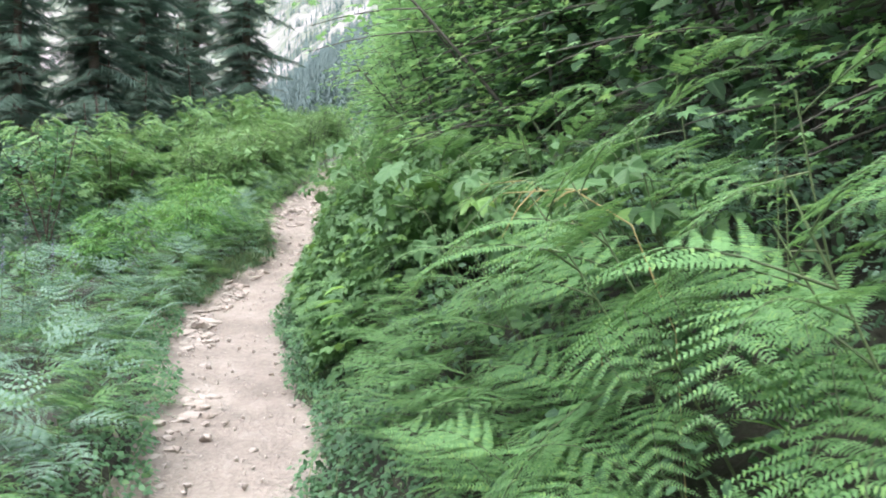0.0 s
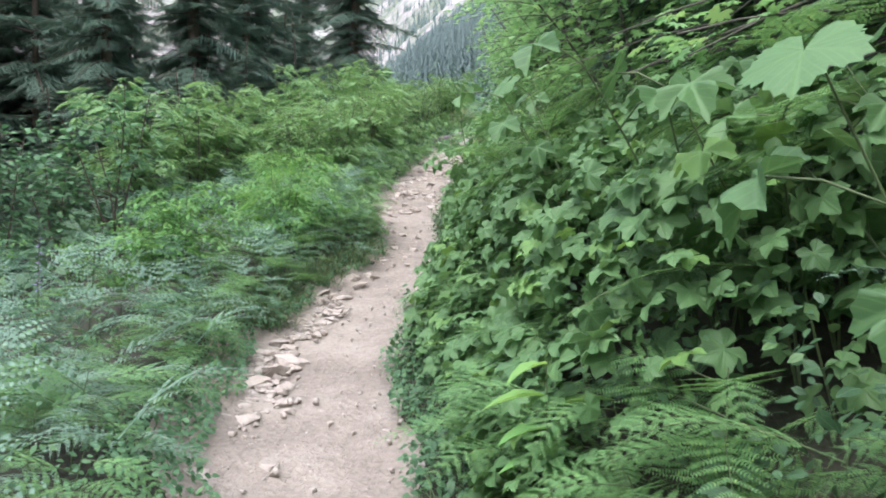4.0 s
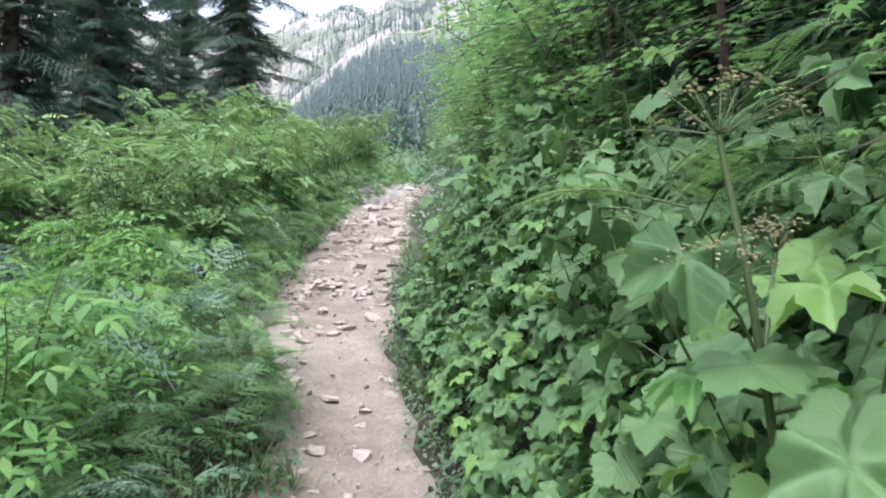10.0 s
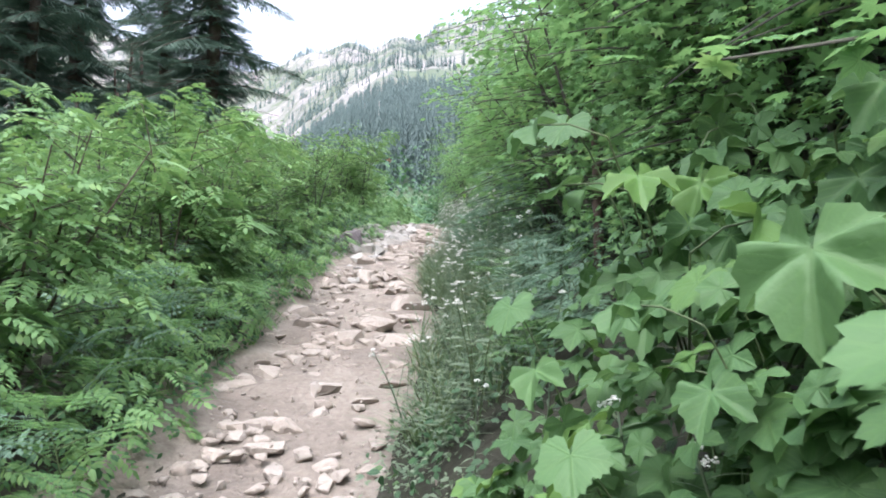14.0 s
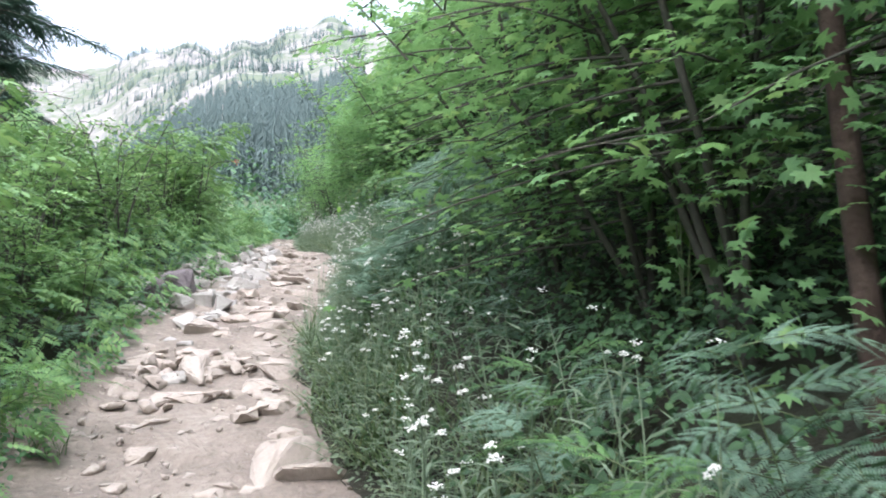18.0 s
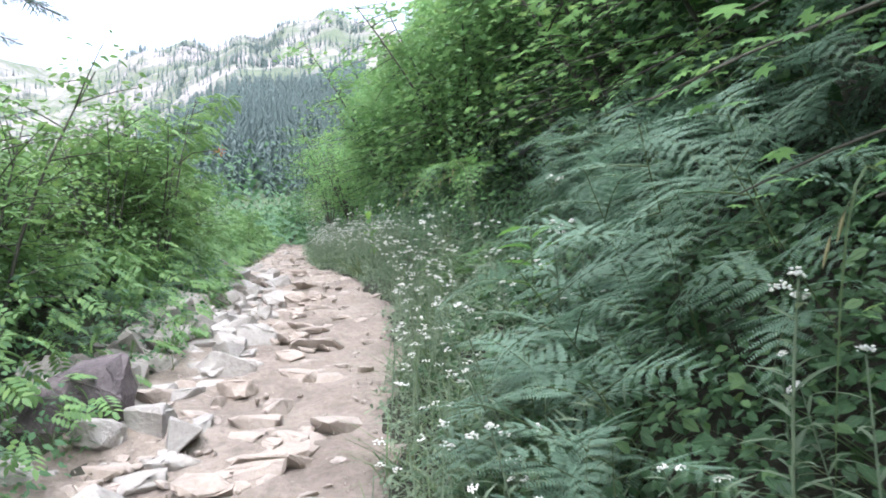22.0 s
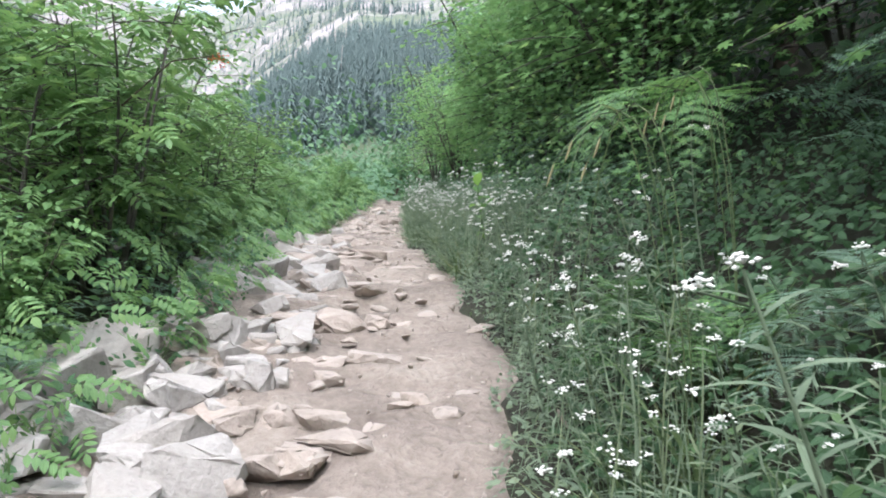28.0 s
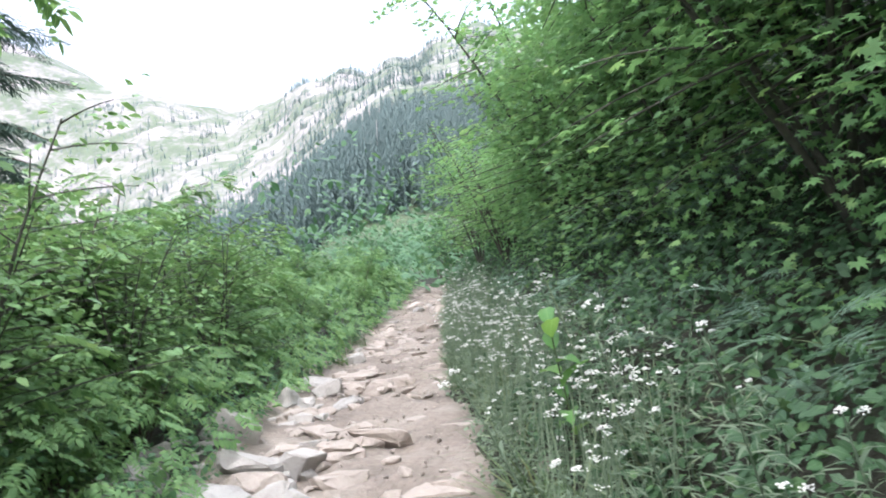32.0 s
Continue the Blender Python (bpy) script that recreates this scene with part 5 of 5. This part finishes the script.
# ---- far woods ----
def far_conifer(seed, tiers, boughs, width):
    """A slim conifer one metre tall: ragged drooping boughs round a spire."""
    rr = np.random.default_rng(seed)
    v, f = [], []
    lop = rr.uniform(0.8, 1.15)
    for tier in range(tiers):
        h = 0.08 + 0.89 * tier / tiers
        r = 0.12 * lop * (1 - h) ** 0.75 + 0.007
        for k in range(boughs):
            a = 6.283 * (k + 0.37 * tier) / boughs + rr.uniform(-0.4, 0.4)
            q = r * rr.uniform(0.35, 1.35)
            drop = rr.uniform(0.025, 0.06)
            b = len(v)
            v += [(0, 0, min(1.0, h + 0.9 / tiers)), (math.cos(a - width) * q * 0.5, math.sin(a - width) * q * 0.5, h + 0.006), (math.cos(a) * q, math.sin(a) * q, h - drop), (math.cos(a + width) * q * 0.5, math.sin(a + width) * q * 0.5, h + 0.006)]
            f.append((b, b + 1, b + 2, b + 3))
    b = len(v)
    v += [(-0.008, 0, 0), (0.008, 0, 0), (0, 0, 0.98), (0, -0.008, 0), (0, 0.008, 0), (0, 0, 0.98)]
    return np.array(v, float), [np.array(f), np.array([(b, b + 1, b + 2), (b + 3, b + 4, b + 5)])], np.zeros((len(v), 2))


rr = np.random.default_rng(8)
g = Geo()
for s in range(5):
    n = 3000
    low = rr.random(n) < 0.55
    dist = np.where(low, 140 + 400 * rr.random(n) ** 0.75, 430 + 1000 * rr.random(n) ** 0.8)
    az = rr.uniform(-6, 31, n)
    x = -2.5 - dist * np.tan(np.radians(az))
    y = 25 + dist
    dens = wobble(x, y, 130, 2.0) * 0.4 + wobble(x, y, 37, 5.0) * 0.6
    edge = 430 - 5 * az + 70 * wobble(x, y, 60, 9.0)
    keep = dens + rr.normal(0, 0.12, n) > np.where(dist < edge, -0.8, -0.12 + 0.2 * smooth(900, 1400, dist))
    x, y = x[keep], y[keep]
    size = np.where(low[keep], rr.uniform(7, 22, len(x)), rr.uniform(7, 15, len(x)))
    a = rr.uniform(0, 6.28, len(x))
    rot = basis(np.stack([np.cos(a), np.sin(a), 0 * a], 1), np.array([[0, 0, 1.0]]))
    close = y < 290
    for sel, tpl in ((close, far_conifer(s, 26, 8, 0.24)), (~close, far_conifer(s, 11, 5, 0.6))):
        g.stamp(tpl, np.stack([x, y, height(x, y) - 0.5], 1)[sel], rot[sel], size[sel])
solid("distant_forest", g.mesh("distant_forest", M_HAZED_WOODS), "distant conifer forest on the mountain slope", "forest", kind="stuff")
snag = thing("dead_tree", "bleached dead conifer trunk standing in the forest", "tree", "dead trees on the slope")
t = np.linspace(0, 1, 6)
part("trunk", Geo().add(*tube(np.stack([0.1 * np.sin(4 * t), 0 * t, 17 * t], 1), np.linspace(0.3, 0.08, 6), 6)).mesh("trunk", M_SNAG, True), snag)
for k in range(5):
    a = rr.uniform(0, 6.28)
    part("branch_stub", Geo().add(*tube([(0, 0, 5 + 1.4 * k), (math.cos(a) * 0.6, math.sin(a) * 0.6, 5.2 + 1.4 * k)], [0.06, 0.02], 4)).mesh("branch_stub", M_SNAG), snag)
snags = Planter([snag])
for k in range(14):
    dist = rr.uniform(200, 400)
    az = rr.uniform(1, 17)
    x, y = -2.5 - dist * math.tan(radians(az)), 25 + dist
    snags.put(placed(x, y, rr.uniform(0, 360), rr.uniform(0.7, 1.2), rr.uniform(0, 4), rr.uniform(0, 360), -0.3), k)


# ---- single plants and things ----
def lobed_part(ob, base, aim, size, mat, tilt=-20, depth=0.55):
    me = Geo().add(*lobed_leaf(7, depth, 0.16, 57, 0.3)).mesh("leaf", mat)
    part("leaf", me, ob, m=pose(*base, tilt, 0, aim) @ Matrix.Scale(size, 4))


def cow_parsnip(x, y, tall):
    rr = np.random.default_rng(41)
    ob = thing("cow_parsnip", "tall cow parsnip gone to seed with broad lobed leaves", "plant", m=placed(x, y, 0))
    t = np.linspace(0, 1, 8)
    pts = np.stack([-0.16 * t * t, -0.05 * t, tall * t], 1)
    part("stalk", Geo().add(*tube(pts, np.linspace(0.014, 0.006, 8), 6)).mesh("stalk", M_STEM, True), ob)
    for top, size, rays in ((pts[-1], 0.15, 20), (np.array([-0.2, -0.12, tall * 0.82]), 0.1, 14), (np.array([0.0, 0.08, tall * 0.86]), 0.09, 12)):
        g = Geo()
        if top is not pts[-1]:
            g.add(*tube([pts[5], (pts[5] + top) / 2 + [0, 0, 0.02], top], 0.004, 4))
        for k in range(rays):
            a, e = rr.uniform(0, 6.28), rr.uniform(0.2, 1.2)
            tip = top + size * np.array([math.cos(a) * math.sin(e), math.sin(a) * math.sin(e), math.cos(e) * 0.7])
            g.add(*tube([top, tip], 0.0016, 3))
            m = 7
            g.stamp(BUD, tip + rr.normal(0, 0.011, (m, 3)), np.tile(np.eye(3), (m, 1, 1)), rr.uniform(0.003, 0.006, m), 1)
        part("seed_head", g.mesh("seed_head", [M_STEM, M_STRAW]), ob, "dry greenish seed head")
    for h, a, size in ((0.42, 60, 0.3), (0.5, 190, 0.28), (0.3, 130, 0.3), (0.68, 100, 0.22), (0.66, 250, 0.2), (0.26, 10, 0.22), (0.3, 215, 0.2)):
        base = np.array([np.interp(h, t, pts[:, c]) for c in range(3)])
        tip = base + 0.14 * np.array([-math.sin(radians(a)), math.cos(radians(a)), 0.3])
        part("leaf_stalk", Geo().add(*tube([base, tip], 0.005, 4)).mesh("leaf_stalk", M_STEM), ob)
        lobed_part(ob, tip, a, size, M_LIME if size < 0.4 else M_THIMBLE)
    return ob


cow_parsnip(-1.45, 9.95, 1.5)


def fireweed(x, y, tall, flowers, lean=0):
    rr = np.random.default_rng(int(abs(x * 10) + y))
    ob = thing("fireweed", "tall fireweed with a purple flower spike" if flowers else "tall leafy fireweed stalk with a pinkish seed spike", "flower", m=placed(x, y, 20, 1, lean, 90))
    t = np.linspace(0, 1, 8)
    pts = np.stack([0.05 * np.sin(2 * t), 0.04 * t, tall * t], 1)
    part("stem", Geo().add(*tube(pts, np.linspace(0.006, 0.002, 8), 4)).mesh("stem", M_STEM, True), ob)
    n = 44
    u = np.linspace(0.15, 0.6 if flowers else 0.8, n)
    a = np.arange(n) * 2.4
    pos = np.stack([np.interp(u, t, pts[:, c]) for c in range(3)], 1)
    fwd = np.stack([np.cos(a), np.sin(a), rr.uniform(0.1, 0.5, n)], 1)
    lf = Geo().stamp(blade_leaf(0.1, 0.1, 0.3), pos, basis(fwd, np.array([[0, 0, 1.0]])), rr.uniform(0.12, 0.17, n) * (1.2 - 0.6 * u))
    tagged(part("foliage", lf.mesh("foliage", M_LIME), ob), kind="stuff")
    g = Geo()
    m = 44
    uu = np.linspace(0.6 if flowers else 0.8, 1.0, m)
    aa = np.arange(m) * 2.4
    p = np.stack([np.interp(uu, t, pts[:, c]) for c in range(3)], 1)
    fw = np.stack([np.cos(aa), np.sin(aa), 0.3 + 0 * aa], 1)
    g.stamp(hex_leaf(0.45 if flowers else 0.1), p, basis(fw, np.array([[0, 0, 1.0]])), rr.uniform(0.026, 0.038, m) * np.where(uu > 0.85, 0.5, 1.0))
    part("flower_spike", g.mesh("flower_spike", M_PURPLE if flowers else M_STRAW), ob, "purple flower spike" if flowers else "pale seed spike")
    return ob


for x, y, h, fl in ((-4.0, 6.85, 1.75, True), (-4.14, 6.72, 1.5, True), (-3.9, 7.15, 1.4, True), (-4.98, 19.6, 1.2, True), (0.82, 1.75, 1.25, False), (1.0, 2.2, 1.3, False), (-4.9, 9.2, 1.3, False)):
    fireweed(x, y, h, fl)


def drooping_sedge(x, y, tall, turn):
    rr = np.random.default_rng(int(y * 10))
    ob = thing("drooping_sedge", "arching grass stalks with drooping straw-coloured spikes", "grass", m=placed(x, y, turn))
    for k in range(2):
        a = rr.uniform(-0.9, 0.9)
        t = np.linspace(0, 1, 12)
        out = rr.uniform(0.25, 0.45)
        z = tall * (np.sin(t * 2.1) / 0.95) * rr.uniform(0.85, 1.02)
        pts = np.stack([-np.cos(a) * out * t ** 2, np.sin(a) * out * t ** 2 + 0.03 * k, z], 1)
        part("stalk", Geo().add(*tube(pts, np.linspace(0.003, 0.0016, 12), 4)).mesh("stalk", M_STEM, True), ob)
        blade = np.stack([-np.cos(a) * out * 1.2 * t, np.sin(a) * out * 1.2 * t + 0.03 * k, 1.04 * tall * (1 - ((t - 0.52) / 0.52) ** 2)], 1)
        w_ = 0.0065 * np.sin(np.pi * np.clip(t * 0.9 + 0.08, 0, 1))
        across = np.array([np.sin(a), np.cos(a), 0.15])
        ring = np.concatenate([blade - across * w_[:, None], blade - [0, 0, 0.003], blade + across * w_[:, None]])
        quads = np.array([(i + 12 * c, i + 12 * (c + 1), i + 13 + 12 * c, i + 1 + 12 * c) for c in range(2) for i in range(11)])
        part("blade", Geo().add(ring, quads).mesh("blade", M_GRASS, True), ob)
        for h in (0.93, 1.0):
            b0 = np.array([np.interp(h, t, pts[:, c]) for c in range(3)])
            q = np.linspace(0, 1, 5)
            sp = b0 + np.stack([-0.02 * q, 0.01 * q, -0.07 * q], 1)
            part("spike", Geo().add(*tube(sp, np.array([0.001, 0.0038, 0.0045, 0.0034, 0.001]), 5)).mesh("spike", M_STRAW, True), ob, "straw-coloured hanging spike")
    n = 16
    a = rr.uniform(0, 6.28, n)
    fw = np.stack([np.cos(a) * 0.5 - 0.2, np.sin(a) * 0.5, rr.uniform(0.8, 1.6, n)], 1)
    g = Geo().stamp(GRASS_TPL, rr.normal(0, 0.03, (n, 3)) * (1, 1, 0), basis(fw, np.array([[0, 0, 1.0]])), rr.uniform(0.4, 0.8, n))
    tagged(part("foliage", g.mesh("foliage", M_GRASS), ob), kind="stuff")


for x, y, h, a in ((-1.62, 26.8, 1.22, 10), (-1.3, 27.2, 1.15, -30), (-1.45, 22.4, 0.9, 0)):
    drooping_sedge(x, y, h, a)


def white_umbel(x, y, tall, heads):
    rr = np.random.default_rng(int(y * 7))
    ob = thing("yarrow", "yarrow with flat white flower heads in the grass", "flower", m=placed(x, y, 0))
    for k in range(heads):
        top = np.array([rr.uniform(-0.14, 0.14), rr.uniform(-0.14, 0.14), tall * rr.uniform(0.88, 1.05)])
        part("stem", Geo().add(*tube([(0, 0, 0), top * (0.4, 0.4, 0.6), top], [0.005, 0.004, 0.003], 4)).mesh("stem", M_STEM, True), ob)
        m = 30
        a, r = rr.uniform(0, 6.28, m), 0.03 * np.sqrt(rr.random(m))
        g = Geo().stamp(BUD, top + np.stack([np.cos(a) * r, np.sin(a) * r, 0.02 - 3 * r * r + rr.normal(0, 0.002, m)], 1), np.tile(np.eye(3), (m, 1, 1)), rr.uniform(0.0035, 0.0055, m))
        part("flower_head", g.mesh("flower_head", M_PETAL), ob, "flat white flower head")
    n = 24
    u, a = rr.uniform(0.1, 0.7, n), rr.uniform(0, 6.28, n)
    lf = Geo().stamp(ASH_TPL, np.stack([0 * u, 0 * u, u * tall], 1), basis(np.stack([np.cos(a), np.sin(a), 0.4 + 0 * a], 1), np.array([[0, 0, 1.0]])), rr.uniform(0.08, 0.15, n))
    tagged(part("foliage", lf.mesh("foliage", M_PEARLY), ob), kind="stuff")


white_umbel(-2.25, 16.7, 0.75, 3)
white_umbel(-2.3, 14.2, 0.7, 2)


def broad_leaved_plant(x, y, seed, tall, label):
    rr = np.random.default_rng(seed)
    ob = thing("false_hellebore", label, "plant", m=placed(x, y, rr.uniform(0, 360), 1, 12, 90))
    t = np.linspace(0, 1, 6)
    pts = np.stack([0.1 * t * t, 0 * t, tall * t], 1)
    part("stem", Geo().add(*tube(pts, np.linspace(0.007, 0.003, 6), 5)).mesh("stem", M_STEM, True), ob)
    me = Geo().add(*blade_leaf(0.2, 0.25, 0.35)).mesh("leaf", M_LIME)
    for k in range(10):
        u = 0.3 + 0.68 * k / 9
        base = [float(np.interp(u, t, pts[:, c])) for c in range(3)]
        part("leaf", me, ob, m=pose(*base, rr.uniform(10, 45), 0, (90 if k % 2 else -90) + rr.uniform(-30, 30)) @ Matrix.Scale(rr.uniform(0.17, 0.24), 4))


broad_leaved_plant(-0.72, 5.75, 3, 0.75, "broad ribbed light green leaves on an arching stem")
broad_leaved_plant(-1.55, 24.9, 4, 0.7, "broad ribbed light green leaves on an arching stem")
broad_leaved_plant(-1.75, 31.2, 5, 0.8, "broad ribbed light green leaves on an arching stem")


def dry_bracken(x, y, seed, z):
    rr = np.random.default_rng(seed)
    ob = thing("dry_bracken_stem", "bent dry yellow bracken stem caught in green ferns", "fern", m=placed(x, y, rr.uniform(-40, 40)))
    p = [np.array([0.3, 0, 0]), np.array([0.26, 0.02, z * 0.6]), np.array([0.1, 0.0, z * 0.9]), np.array([-0.1, 0.02, z]), np.array([-0.34, 0.05, z * 0.99])]
    part("stem", Geo().add(*tube(p, [0.0035, 0.003, 0.003, 0.0025, 0.0015], 5)).mesh("stem", M_DRY, True), ob)
    for k in range(3):
        q = p[3] + np.array([0.05 - 0.09 * k, 0, 0])
        e = q + np.array([-0.12, rr.uniform(-0.12, 0.12), -rr.uniform(0.03, 0.2)])
        part("side_stem", Geo().add(*tube([q, (q + e) / 2 + [0, 0, 0.02], e], [0.003, 0.0025, 0.001], 4)).mesh("side_stem", M_DRY, True), ob)


dry_bracken(0.55, 2.5, 1, 1.25)
dry_bracken(0.5, 3.6, 2, 1.2)

boulder = rock_mesh(201, 0.75, M_DARKROCK, 16)
solid("boulder", boulder, "dark weathered boulder at the rubble's edge", "rock", m=pose(-4.12, 25.5, float(height(-4.12, 25.5)) + 0.1, 8, -14, 35) @ Matrix.Diagonal((0.75, 0.5, 0.6, 1)))

berry_ash = bush(590, "mountain_ash", "mountain ash shrub with a cluster of orange berries", "shrub", "mountain ash shrubs below the trail", 2.0, 5, ASH_TPL, 0.15, 120, M_ASH, M_TWIG)
berry_ash.matrix_basis = placed(-4.35, 29.3, 0, 1.15)
rr = np.random.default_rng(12)
m = 40
g = Geo().stamp(BUD, rr.normal(0, 0.03, (m, 3)), np.tile(np.eye(3), (m, 1, 1)), rr.uniform(0.006, 0.009, m))
tagged(part("berry_cluster", g.mesh("berry_cluster", M_BERRY, True), berry_ash, "orange berry cluster", m=berry_ash.matrix_basis.inverted() @ Matrix.Translation((-3.66, 29.06, 6.86))), kind="stuff")
g = Geo().add(*tube([(-4.3, 29.25, 6.6), (-3.95, 29.1, 6.85), (-3.66, 29.06, 6.88)], [0.008, 0.006, 0.003], 4))
part("branch", g.mesh("branch", M_BARK, True), berry_ash, m=berry_ash.matrix_basis.inverted())


def conifer_trunk(x, y, tall, thick, lean):
    rr = np.random.default_rng(int(y * 13))
    ob = thing("tree_trunk", "reddish-brown young conifer trunk with dead twigs in the thicket", "tree", m=placed(x, y, 0, 1, lean, 60, -0.05))
    t = np.linspace(0, 1, 9)
    part("trunk", Geo().add(*tube(np.stack([0.03 * np.sin(4 * t), 0.02 * np.sin(6 * t), tall * t], 1), np.linspace(thick, thick * 0.5, 9), 8)).mesh("trunk", M_REDBARK, True), ob)
    for k in range(9):
        h, a, ln = rr.uniform(0.3, 0.95) * tall, rr.uniform(0, 6.28), rr.uniform(0.2, 0.6)
        q = np.linspace(0, 1, 4)
        pts = np.stack([np.cos(a) * ln * q, np.sin(a) * ln * q, h + 0.1 * q - 0.2 * q * q], 1)
        part("dead_twig", Geo().add(*tube(pts, np.linspace(0.006, 0.0015, 4), 4)).mesh("dead_twig", M_REDBARK, True), ob)


for x, y, h, th_, lean in ((-1.15, 18.9, 3.0, 0.045, 3), (-0.35, 12.9, 3.2, 0.045, 3), (-0.5, 14.9, 3.6, 0.05, 5), (-0.1, 17.6, 3.6, 0.07, 2)):
    conifer_trunk(x, y, h, th_, lean)
